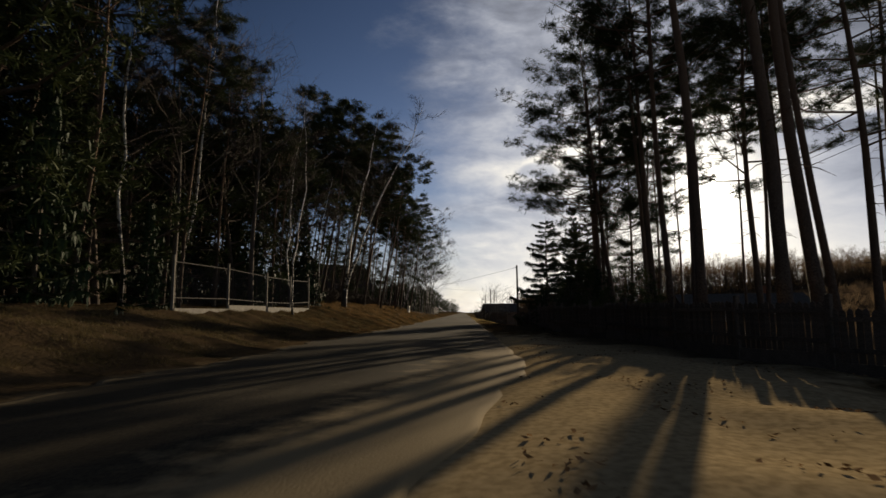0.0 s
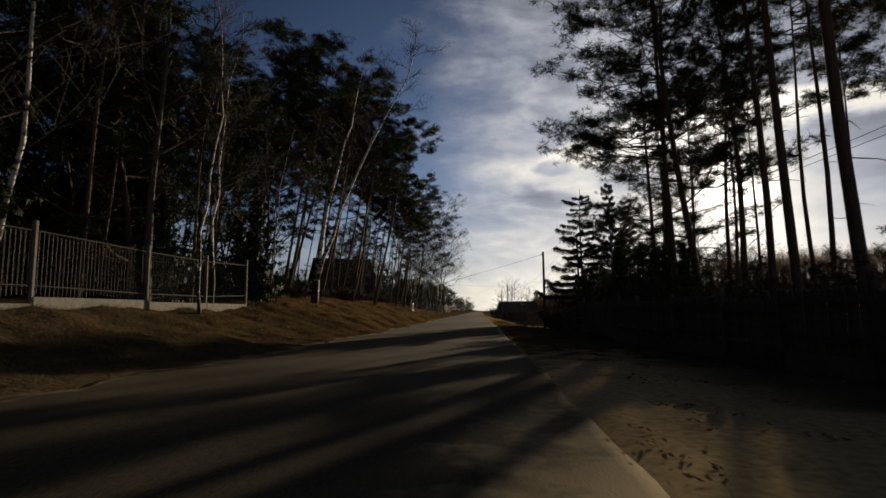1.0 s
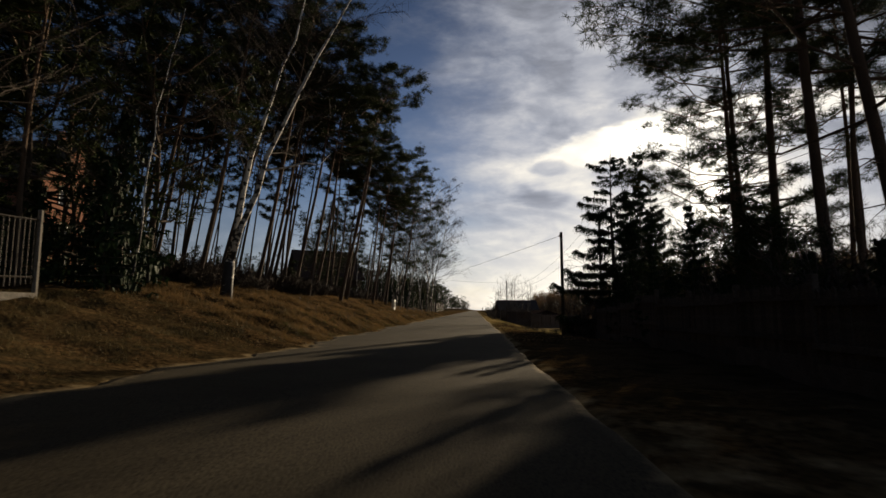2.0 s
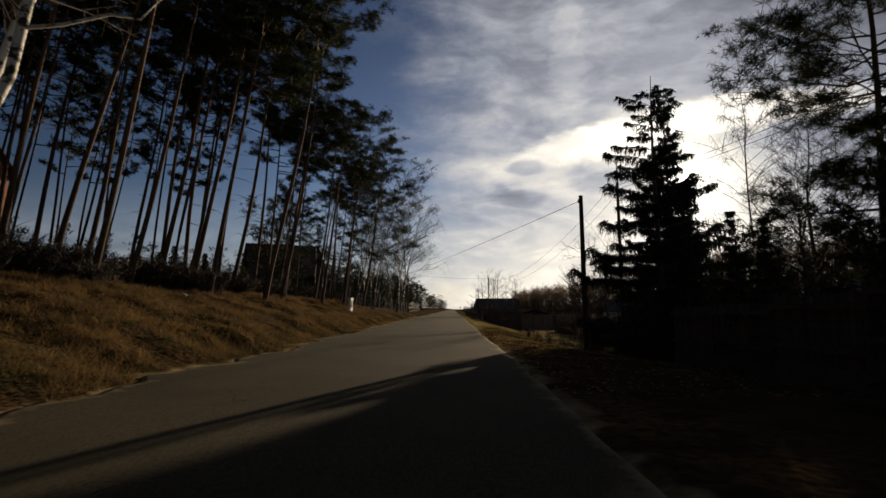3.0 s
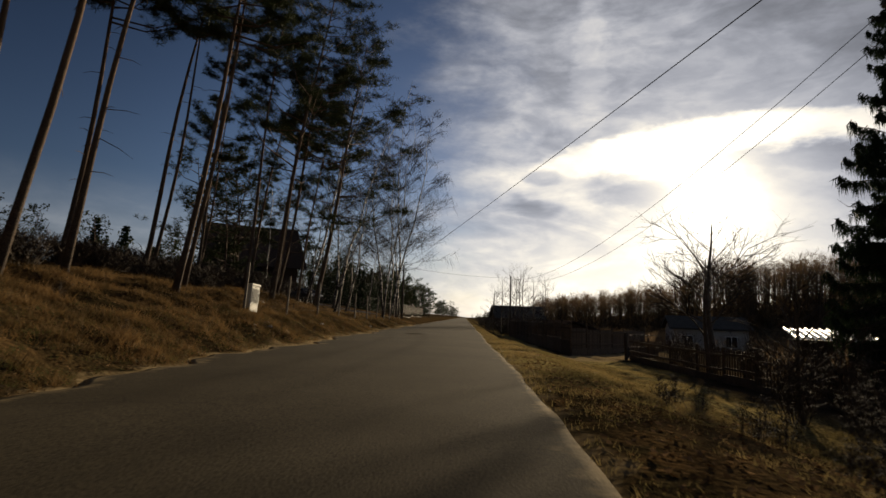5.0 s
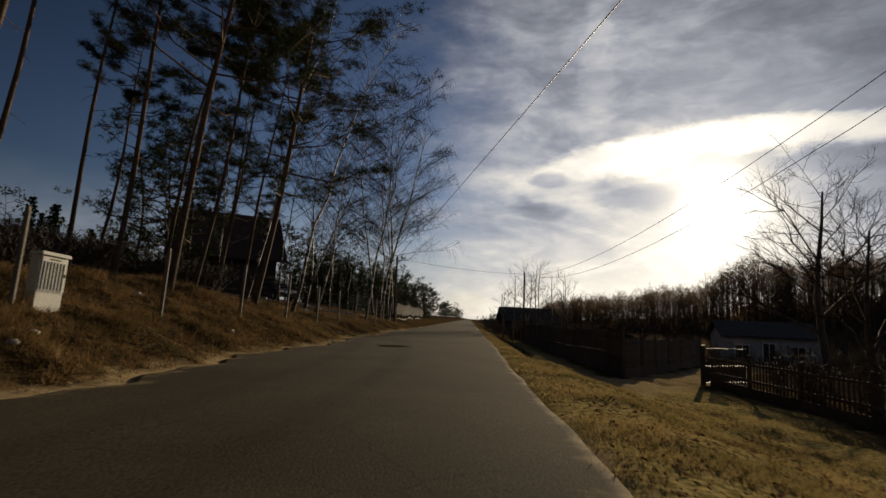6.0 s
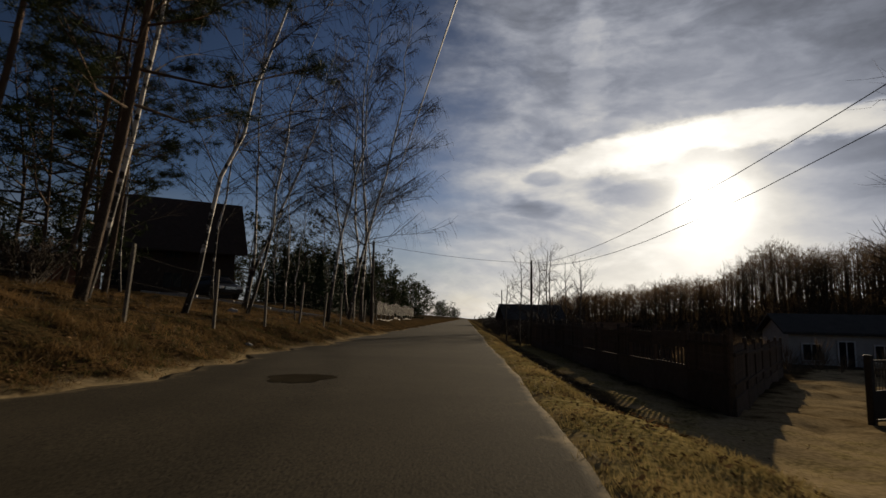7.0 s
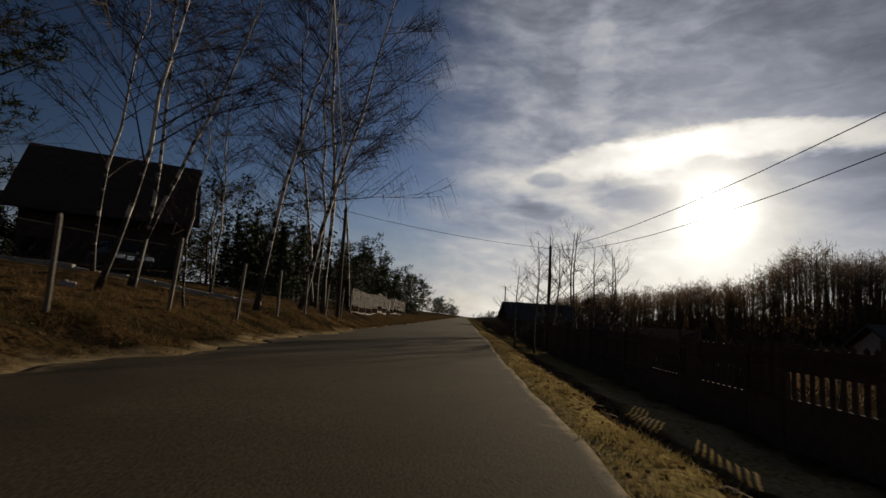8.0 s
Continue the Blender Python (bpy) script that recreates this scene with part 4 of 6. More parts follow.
YOUNG = [tree_kind("young_conifer", "dense young conifer growing under the tall pines", "undergrowth conifers", *spruce_meshes(60 + i, h, sp, 18, 0.07, 0.52))
         for i, (h, sp) in enumerate([(5.5, 1.6), (4.2, 1.4), (7.0, 1.8)])]
BIRCHES = [tree_kind("birch_tree", "leafless birch with white stem and hanging twigs", "roadside birches", *birch_meshes(80 + i, h, f, ln, dr, g, tw), "twig_crown")
           for i, (h, f, ln, dr, g, tw) in enumerate([(15, 1, 0.8, 0.6, 0.085, 28), (16.5, 1, 1.0, 1.0, 0.095, 34), (14, 2, 1.0, 0.6, 0.105, 22), (12, 1, 0.6, 0.5, 0.065, 22)])]
TWIN_BIRCH = tree_kind("birch_tree", "old twin-stemmed birch leaning over the bank", "roadside birches",
                       *birch_meshes(95, 18, 2, 1.0, 0.6, 0.19, 34, [(0.6, 4.0, 18.0), (5.2, -0.2, 17.0)]), "twig_crown")
BARE = [tree_kind("bare_tree", "leafless tree with a crooked spreading crown", "bare yard trees", *bare_meshes(100 + i, h, sp, fi, g), "twig_crown")
        for i, (h, sp, fi, g) in enumerate([(6.0, 2.4, 0.3, 0.12), (7.4, 2.7, 0.28, 0.14)])]
TALL_BARE = tree_kind("bare_tree", "tall leafless tree rising over the pines of the wood", "bare trees of the wood", *bare_meshes(104, 17.0, 5.2, 0.42, 0.17, 13), "twig_crown")
SAPLINGS = [tree_kind("sapling", "slender leafless sapling behind the roadside fence", "saplings by the road", *bare_meshes(110 + i, h, sp, fi, 0.07, 13, 2), "twig_crown")
            for i, (h, sp, fi) in enumerate([(6.8, 1.5, 0.2), (7.6, 1.6, 0.25)])]


def shrub_meshes(seed, h, spread, stems=25):
    """A dense leafless bush: many stems from one foot, forking into fine twigs."""
    rng = random.Random(seed)
    sh, fine = Shape(), Shape()
    for k in range(stems):
        a, r = rng.uniform(0, 6.28), spread * rng.random() ** 0.6
        top = Vector((math.cos(a) * r, math.sin(a) * r, h * rng.uniform(0.55, 1.05)))
        pts = [Vector((math.cos(a) * r * 0.3, math.sin(a) * r * 0.3, -0.1)), top * 0.55 + Vector((rng.gauss(0, .1), rng.gauss(0, .1), 0)), top]
        sh.tube(pts, [0.014, 0.010, 0.005], 3, cap=False)
        for j in range(13):
            s = along(pts, rng.uniform(0.15, 1))
            e = s + Vector((rng.gauss(0, .25), rng.gauss(0, .25), rng.uniform(-0.05, 0.4))) * min(1, h / 2)
            w = Vector((rng.gauss(0, 1), rng.gauss(0, 1), 0)).normalized() * 0.016
            fine.add([s - w, s + w, e], [(0, 1, 2)])
            for q in range(2):
                g = s.lerp(e, rng.uniform(0.3, 0.9))
                d = Vector((rng.gauss(0, .16), rng.gauss(0, .16), rng.uniform(-.05, .22)))
                fine.add([g - w, g + w, g + d], [(0, 1, 2)])
    return sh.mesh("shrub_stems", M_BARK), fine.mesh("shrub_twigs", M_TWIG)


def shrub_kind(seed, h, spread, stems=25, name="shrub"):
    ob = thing(name, "dense dark leafless shrub behind the fence", "shrub", "shrubs of the hedge")
    wood, fine = shrub_meshes(seed, h, spread, stems)
    part("stem_clump", wood, ob)
    part("twig_crown", fine, ob)
    return {"ob": ob}


SHRUBS = [shrub_kind(130, 1.9, 0.9), shrub_kind(131, 2.5, 1.1), shrub_kind(132, 1.4, 0.9)]
LOW_BUSH = shrub_kind(135, 0.95, 1.3, 60, "low_bush")
tagged(LOW_BUSH["ob"], "low dark bramble thicket under the pines", "bush", "undergrowth of the bank")
WEEDS = [shrub_kind(133, 1.8, 1.0, 8, "weed_clump"), shrub_kind(134, 1.4, 1.1, 8, "weed_clump")]
for k in WEEDS:
    tagged(k["ob"], "low tangle of dead weeds on the verge", "weeds", "dead weeds")
rng = random.Random(7)
# pines by the fence of the first yard
for i, (x, y, s, lx, ly) in enumerate([(9.0, 36.7, 1.0, -1, 0), (10.4, 41.6, 1.05, 0, 0), (9.3, 34.4, 1.0, -3, 0), (11.9, 36.6, 0.95, -1, 0), (9.6, 28.3, 1.0, -2, 0),
                                       (9.65, 30.0, 0.95, -1, 1), (8.5, 21.0, 1.0, -1, 0), (13.2, 25.3, 0.95, 0, 0), (15.9, 27.8, 1.0, -1, 0), (13.9, 34.0, 0.9, 0, 1), (17.2, 40.0, 0.95, 0, 0),
                                       (14.5, 20.0, 1.0, -1, 0), (19.0, 24.5, 1.0, 0, 0), (22.5, 45.0, 0.9, 0, 0), (12.6, 15.5, 1.0, 0, 0),
                                       (12.6, 49.5, 0.85, -2, 0), (17.5, 33.0, 1.0, 0, 0), (21.0, 37.0, 1.0, 0, 0), (16.0, 47.0, 0.9, 0, 0), (20.0, 52.0, 0.9, 0, 0), (24.0, 31.0, 1.0, 0, 0), (10.8, 45.5, 0.9, -1, 0), (7.1, 12.8, 1.0, -3, 0), (8.45, 13.5, 1.05, -3, 0), (9.8, 14.9, 0.9, -3, 0), (15.2, 51.5, 0.95, -1, 0), (14.5, 43.5, 0.9, 0, 0),
                                       (6.15, 15.0, 0.95, -2, 0), (9.0, 24.5, 1.05, -2, 0), (10.7, 43.8, 0.85, -1, 0)]):
    set_tree((BIG_PINES + PINES)[[0, 1, 2, 0, 1, 6, 4, 0, 1, 6, 6, 0, 1, 6, 1, 2, 6, 4, 6, 6, 6, 1, 1, 1, 6, 2, 1, 1, 1, 2][i]], x, y, s, rng.uniform(0, 360), (lx, ly))
# the wood on the bank: first row by place, the rest strewn through its depth
FRONT = [(-9.4, 60.0), (-10.3, 73.3), (-11.7, 61.4), (-14.7, 78.5), (-9.1, 70.5), (-11.2, 90.0), (-10.3, 78.8), (-10.6, 84.1), (-12.7, 90.1),
         (-10.6, 56.5), (-12.0, 53.0), (-13.4, 57.5), (-12.2, 66.0), (-10.2, 65.0), (-13.0, 70.5), (-12.8, 74.8), (-15.0, 63.5), (-16.5, 68.0), (-11.4, 50.0), (-14.0, 49.5), (-12.4, 46.0),
         (-14.6, 52.6), (-15.8, 56.0), (-17.2, 50.4), (-13.2, 59.6), (-17.6, 60.0), (-14.6, 66.6), (-18.6, 64.0), (-15.6, 47.4), (-18.8, 55.0), (-20.4, 59.0), (-11.9, 57.6), (-10.9, 68.0), (-14.2, 82.0), (-16.8, 87.0), (-13.0, 86.0)]
for i, (x, y) in enumerate(FRONT):
    set_tree(PINES[i % 5], x, y, rng.uniform(0.95, 1.08) * lerp(y, [(50, 0.80), (62, 0.84), (76, 0.70), (92, 0.62)]), rng.uniform(0, 360), (rng.uniform(7, 13) if y < 66 else rng.uniform(4, 9), rng.uniform(-2, 2)))
set_tree(BIG_PINES[2], -8.8, 85.6, 0.82, 40, (7, 0))
set_tree(BIG_PINES[0], -9.6, 80.6, 0.82, 200, (8, 0))
set_tree(BIG_PINES[2], -13.6, 92.5, 0.62, 100, (2, 0))
spots = list(FRONT) + [(-8.8, 85.6), (-9.6, 80.6)]


def strew(count, x0, x1, y0, y1, gap, place, tries=4000):
    made = 0
    for _ in range(tries):
        if made == count:
            break
        x, y = rng.uniform(x0, x1), rng.uniform(y0, y1)
        if any((x - a) ** 2 + (y - b) ** 2 < gap * gap for a, b in spots):
            continue
        spots.append((x, y))
        place(x, y)
        made += 1


def wood_pine(x, y):
    set_tree(rng.choice(FAR_PINES if x < -15.5 or y < 12 else PINES), x, y, rng.uniform(0.95, 1.08) * lerp(y, [(50, 0.76), (62, 0.80), (76, 0.68), (92, 0.60)]) if y > 44 else rng.uniform(0.56, 0.78), rng.uniform(0, 360), (rng.uniform(5, 11) if y > 44 else rng.uniform(0, 5), rng.uniform(-2, 2)))


strew(34, -27, -11, 44, 70, 2.1, wood_pine)                    # open stand on the bank
strew(54, -32, -11.5, 3, 46, 2.0, wood_pine)                   # closed wood behind the first fence
strew(36, -26, -11.4, 4, 44, 1.6, lambda x, y: set_tree(rng.choice(YOUNG), x, y, rng.uniform(0.7, 1.3), rng.uniform(0, 360)))
strew(95, -44, -10.0, 128, 260, 2.2, lambda x, y: set_tree(rng.choice(FAR_LOW), x, y, rng.uniform(0.9, 1.4), rng.uniform(0, 360)))   # low wood farther along the road
strew(32, -18.5, -9.8, 118, 138, 1.2, lambda x, y: set_tree(rng.choice(LOW_PINES + YOUNG + YOUNG), x, y, rng.uniform(0.6, 0.95), rng.uniform(0, 360)))
strew(64, -28, -12.0, 2, 44, 1.3, lambda x, y: set_tree(rng.choice(LOW_PINES), x, y, rng.uniform(0.9, 2.2), rng.uniform(0, 360)))
strew(40, -20, -6.8, 280, 620, 3.0, lambda x, y: set_tree(rng.choice(FAR_LOW), x, y, rng.uniform(0.8, 1.2), rng.uniform(0, 360)))   # edge of the wood where the road dips away
strew(26, 5.0, 26, 200, 520, 3.0, lambda x, y: set_tree(rng.choice(FAR_LOW), x, y, rng.uniform(0.35, 0.7), rng.uniform(0, 360)))
strew(26, -40, -25, 2, 46, 2.0, lambda x, y: set_tree(rng.choice(FAR_LOW), x, y, rng.uniform(1.3, 1.8), rng.uniform(0, 360)))
strew(22, -15, -8.4, 131, 175, 1.6, lambda x, y: set_tree(rng.choice(YOUNG + FAR_LOW), x, y, rng.uniform(0.7, 1.1), rng.uniform(0, 360)))
strew(8, -24, -9, 130, 190, 3.0, lambda x, y: set_tree(rng.choice(YOUNG), x, y, rng.uniform(0.8, 1.5), rng.uniform(0, 360)))
strew(14, -60, -30, 95, 150, 4.0, lambda x, y: set_tree(rng.choice(YOUNG), x, y, rng.uniform(0.9, 1.5), rng.uniform(0, 360)))
strew(75, -48, -25, 46, 145, 2.4, lambda x, y: set_tree(rng.choice(FAR_LOW), x, y, rng.uniform(0.4, 0.75), rng.uniform(0, 360)) if math.hypot(x + 29, y - 122) > 13 and math.hypot(x + 46, y - 79) > 10 else None)   # scrubby pines behind the bank
# birches along the bank and in the farther yard
for i, (k, x, y, s, t, lx, ly) in enumerate([(3, -9.4, 29.3, 0.9, 70, 5, 0), (0, -10.9, 33.0, 0.9, 20, 4, 1), (3, -11.0, 39.0, 0.8, 200, 3, 0),
                                             (0, -9.9, 87.4, 1.15, 120, 17, 0), (0, -8.64, 90.1, 1.15, 20, 17, 0), (3, -13.9, 103.2, 1.35, 40, 7, 0), (2, -11.6, 101.9, 1.2, 150, 8, 1), (0, -7.2, 102.1, 1.25, 300, 4, 0),
                                             (1, -7.3, 107.4, 1.3, 200, 4, 0), (1, -7.0, 110.5, 1.35, 70, 3, 0), (0, -8.0, 112.7, 1.35, 150, 0, 0), (3, -9.5, 97.0, 1.3, 220, 7, 0),
                                             (1, -9.2, 116.5, 1.3, 20, 0, 0), (0, -8.0, 121.0, 1.3, 100, 0, 0), (3, -11.2, 107.0, 1.0, 310, 2, 0), (3, -16.5, 99.0, 1.1, 10, 2, 0),
                                             (0, -13.0, 20.0, 1.1, 50, 4, 0), (1, -14.5, 26.5, 1.1, 140, 4, 0), (3, -13.5, 112.0, 1.0, 90, 0, 0), (3, -7.6, 98.0, 0.6, 90, 2, 0)]):
    set_tree(BIRCHES[k], x, y, s, t, (lx, ly))
set_tree(TWIN_BIRCH, -9.75, 43.2, lean=(4.5, 0))
for x, y, s, a in [(-12.4, 31.0, 2.35, 20), (-16.2, 25.0, 2.3, 200), (-13.2, 24.0, 1.9, 110)]:
    set_tree(TALL_BARE, x, y, s * 0.42, a)
for x, y, s in [(-20.6, 101.6, 1.6), (-21.2, 103.5, 1.7), (-20.0, 98.5, 1.3), (-23.5, 100.5, 1.5)]:
    set_tree(LOW_PINES[2], x, y, s, rng.uniform(0, 360), label="dense dark conifer beside the yard of the dark house")
# yard trees on the low side
set_tree(BARE[0], 11.4, 79.5, 1.1, 40)
set_tree(BARE[1], 15.2, 87.6, 1.45, 130)
for x, y, s in [(12.0, 62.0, 0.95), (11, 50, 0.95), (7.5, 66, 0.6), (16, 46, 1.0)]:
    set_tree(BARE[rng.randint(0, 1)], x, y, s, rng.uniform(0, 360))
for x, y, s in [(4.3, 116, 0.85), (5.2, 119, 0.95), (6.4, 115.5, 0.95), (7.0, 117.5, 1.0), (7.8, 118, 0.9), (8.6, 116.5, 0.9), (9.8, 120, 0.95), (3.7, 122, 0.8), (6.0, 121, 1.0)]:
    set_tree(SAPLINGS[rng.randint(0, 1)], x, y, s * 1.28, rng.uniform(0, 360))
SPRUCE = tree_kind("spruce_tree", "big ragged spruce with drooping branches beside the road", "", *old_spruce_meshes(3, 11.8, 3.35, 23))
set_tree(SPRUCE, 8.1, 55.3, 1.0, 30)
set_tree(SPRUCE, 13.4, 66.8, 0.75, 130, stretch=1.8)
# two slim spruces added behind, so that they shade the fence opposite
set_tree(SPRUCE, 16.8, 75.2, 0.7, 250, stretch=1.9)
set_tree(SPRUCE, 14.6, 72.2, 0.6, 310, stretch=2.1)
for x, y, s in [(5.4, 39.5, 0.45), (6.6, 41.5, 0.45), (7.4, 45.0, 0.45), (6.0, 36.0, 0.5), (8.2, 48.5, 0.55), (9.5, 52.0, 0.6), (5.6, 43.5, 0.45), (7.0, 38.0, 0.55), (9.8, 57.2, 0.7), (8.6, 61.0, 0.45)]:
    set_tree(YOUNG[rng.randint(0, 2)], x, y, s, rng.uniform(0, 360))

for k, x, y, s, a in [(1, 15.5, 62.4, 1.0, 75), (3, 17.0, 58.0, 1.2, 75), (1, 19.6, 65.0, 1.1, 200), (0, 22.0, 68.0, 1.1, 300)]:
    set_tree(BIRCHES[k], x, y, s, a, label="tall leafless birch behind the spruce and hedge")
# thicket and hedge behind the timber fences
def hedge(n, x0, x1, y0, y1, smin, smax, kinds=SHRUBS):
    for _ in range(n):
        set_tree(rng.choice(kinds), rng.uniform(x0, x1), rng.uniform(y0, y1), rng.uniform(smin, smax), rng.uniform(0, 360))


hedge(44, 5.6, 9.5, 30, 53, 0.8, 1.2)
hedge(16, 6.6, 12.0, 16, 30, 0.45, 0.62)
hedge(26, 5.9, 8.0, 17, 33, 0.6, 0.8)
hedge(20, 6.9, 9.5, 106, 118, 0.6, 0.8)
hedge(10, 8.5, 12.0, 98, 108, 0.4, 0.6)
hedge(16, 6.0, 12.0, 58, 70, 0.6, 0.9)
hedge(16, 10.6, 13.5, 68, 86, 0.7, 1.0)
hedge(24, 6.4, 9.0, 108, 125, 0.8, 1.1)
hedge(34, 3.6, 6.5, 119, 200, 0.8, 1.15)
hedge(10, 6.5, 13, 126, 158, 0.9, 1.2)
hedge(34, 2.9, 7.0, 53, 66, 0.2, 0.4, WEEDS)
hedge(50, -9.5, -5.9, 46, 112, 0.12, 0.24, WEEDS)
hedge(85, -17.5, -10.8, 44, 88, 0.75, 1.25, [LOW_BUSH])
for x, y, s in [(6.2, 31.0, 0.55), (6.6, 33.5, 0.6), (7.5, 31.5, 0.7), (8.0, 43.0, 0.8), (6.8, 47.0, 0.6), (7.0, 50.0, 0.7), (9.2, 46.5, 0.55), (10.5, 49.0, 0.5), (10.8, 60.5, 0.6)]:
    set_tree(YOUNG[rng.randint(0, 2)], x, y, s, rng.uniform(0, 360))

strew(11, 8.6, 12.4, 41, 50, 1.2, lambda x, y: set_tree(rng.choice(LOW_PINES), x, y, rng.uniform(0.6, 0.76), rng.uniform(0, 360), label="bushy young pine in the thicket under the tall pines"))
for x, y in [(8.4, 38.2), (9.2, 40.5)]:
    set_tree(LOW_PINES[1], x, y, 0.72, rng.uniform(0, 360), label="bushy young pine in the thicket under the tall pines")
# added row, dense enough to keep the low sun off the lot
for i in range(17):
    set_tree(LOW_PINES[i % 3], 5.9 - 0.02 * i + rng.uniform(-.2, .3), 17.5 + i + rng.uniform(-.3, .3), rng.uniform(0.21, 0.29), rng.uniform(0, 360), label="small dense evergreen bush added behind the picket fence to shade the lot")
strew(28, -36, -15, 8, 44, 1.5, lambda x, y: set_tree(rng.choice(FAR_PINES), x, y, rng.uniform(0.6, 0.8), rng.uniform(0, 360)))   # depth of the closed wood

# ---- fences ----


def bar_fence():
    """Iron bars between pale posts on a concrete kerb."""
    ys = [34.2, 31.0, 27.6, 23.4, 19.2]
    fx = lambda y: -10.0 - 0.04 * (34.2 - y)
    for i in range(len(ys) - 1):
        y1, y0 = ys[i], ys[i + 1]
        z = min(ground_z(fx(y0), y0), ground_z(fx(y1), y1))
        f = thing("iron_fence_panel", "dark iron bar fence panel on a pale concrete kerb", "fence", "iron fence panels")
        zb = ground_z(fx((y0 + y1) / 2), (y0 + y1) / 2)
        k = Shape()
        k.box(fx((y0 + y1) / 2), (y0 + y1) / 2, zb, 0.14, y1 - y0, 0.34, bevel=0.02, turn=-0.04)
        part("kerb", k.mesh("fence_kerb", M_POST), f, "pale concrete kerb")
        for zz in (0.45, 1.75):
            r = Shape()
            r.tube([(fx(y0), y0, ground_z(fx(y0), y0) + zz), (fx(y1), y1, ground_z(fx(y1), y1) + zz)], 0.02, 4)
            part("rail", r.mesh("fence_rail", M_IRON), f)
        n = int((y1 - y0) / 0.13)
        bar = Shape()
        bar.tube([(0, 0, 0), (0, 0, 1.5)], 0.012, 4)
        bm_ = bar.mesh("fence_bar", M_IRON)
        for j in range(1, n):
            y = y0 + (y1 - y0) * j / n
            part("bar", bm_, f).location = (fx(y), y, ground_z(fx(y), y) + 0.27)
    for y in ys:
        p = thing("fence_post", "pale weathered concrete fence post", "post", "posts of the iron fence")
        s = Shape()
        s.box(0, 0, 0.85, 0.10, 0.10, 2.3, bevel=0.02)
        part("shaft", s.mesh("post_shaft", M_POST), p)
        p.location = (fx(y), y, ground_z(fx(y), y))


bar_fence()


def mesh_fence():
    """Grey posts with sagging wire strands along the bank."""
    ys = [61.5, 65.2, 68.8, 72.3, 76.6, 80.8, 84.7, 88.5, 92.0, 95.5, 99.3, 102.8, 106.2, 109.6, 113.0]
    fx = lambda y: -7.5 + 0.045 * (y - 76) if y > 76 else -7.5 - 0.02 * (76 - y)
    fx2 = lambda y: min(fx(y), -6.65)
    s = Shape()
    s.box(0, 0, 0.62, 0.08, 0.08, 1.95, bevel=0.015)
    s.box(0, 0, 1.62, 0.06, 0.06, 0.08)
    pm = s.mesh("grey_post", M_POST)
    tops = []
    r2 = random.Random(5)
    for y in ys:
        if y < 72:
            continue
        x = fx2(y)
        p = thing("wire_fence_post", "slender grey concrete post of a wire fence", "post", "posts of the wire fence")
        part("shaft", pm, p)
        p.matrix_basis = Matrix.Translation((x, y, ground_z(x, y))) @ pose(0, 0, 0, r2.uniform(-2, 2), r2.uniform(0, 4), r2.uniform(-8, 8))
        tops.append((x, y, ground_z(x, y)))
    for a, b in zip(tops, tops[1:]):
        net = thing("wire_netting", "grey wire netting stretched between fence posts", "fence", "netting of the wire fence")
        for zz in (0.25, 0.85, 1.45):
            t = Shape()
            t.tube([Vector(a) + Vector((0, 0, zz)), (Vector(a) + Vector(b)) / 2 + Vector((0, 0, zz - 0.03)), Vector(b) + Vector((0, 0, zz))], 0.0014, 3)
            part("strand", t.mesh("strand", M_GALV), net)
        w = Shape()
        L = (Vector(b) - Vector(a)).length
        n = int(L / 0.3)
        for j in range(-4, n):
            for sg in (0, 1):
                u0, u1 = j / n, (j + 4) / n
                za, zb = (0.25, 1.45) if sg else (1.45, 0.25)
                q0, q1 = Vector((u0, za, 0)), Vector((u1, zb, 0))
                c0, c1 = max(u0, 0), min(u1, 1)
                if c1 <= c0:
                    continue
                z0 = za + (zb - za) * (c0 - u0) / (u1 - u0)
                z1 = za + (zb - za) * (c1 - u0) / (u1 - u0)
                w.tube([Vector(a).lerp(Vector(b), c0) + Vector((0, 0, z0)), Vector(a).lerp(Vector(b), c1) + Vector((0, 0, z1))], 0.0005, 3, cap=False)
        part("mesh_wire", w.mesh("mesh_wire", M_GALV), net)


mesh_fence()


def far_fence():
    """Pale concrete fence with uprights farther along the left side."""
    for i in range(12):
        y0 = 118 + i * 2.6
        x = -7.2
        z = ground_z(x, y0 + 1.3)
        f = thing("concrete_fence_panel", "pale fence bay with uprights on a low wall", "fence", "far pale fence bays")
        k = Shape()
        k.box(x, y0 + 1.3, z - 0.02, 0.14, 2.6, 0.2, bevel=0.02)
        part("low_wall", k.mesh("low_wall", M_POST), f)
        k = Shape()
        k.box(x, y0, z + 0.5, 0.08, 0.08, 1.4, bevel=0.015)
        part("upright", k.mesh("upright", M_POST), f)
        for zz in (0.65, 1.35):
            k = Shape()
            k.box(x, y0 + 1.3, z + zz, 0.05, 2.4, 0.1)
            part("rail", k.mesh("fence_rail", M_WOOD), f)
        k = Shape()
        k.box(0, 0, 0, 0.025, 0.03, 1.1)
        km = k.mesh("thin_slat", M_IRON)
        for j in range(1, 14):
            part("slat", km, f).location = (x + 0.04, y0 + 2.6 * j / 14, z + 1.0)


far_fence()


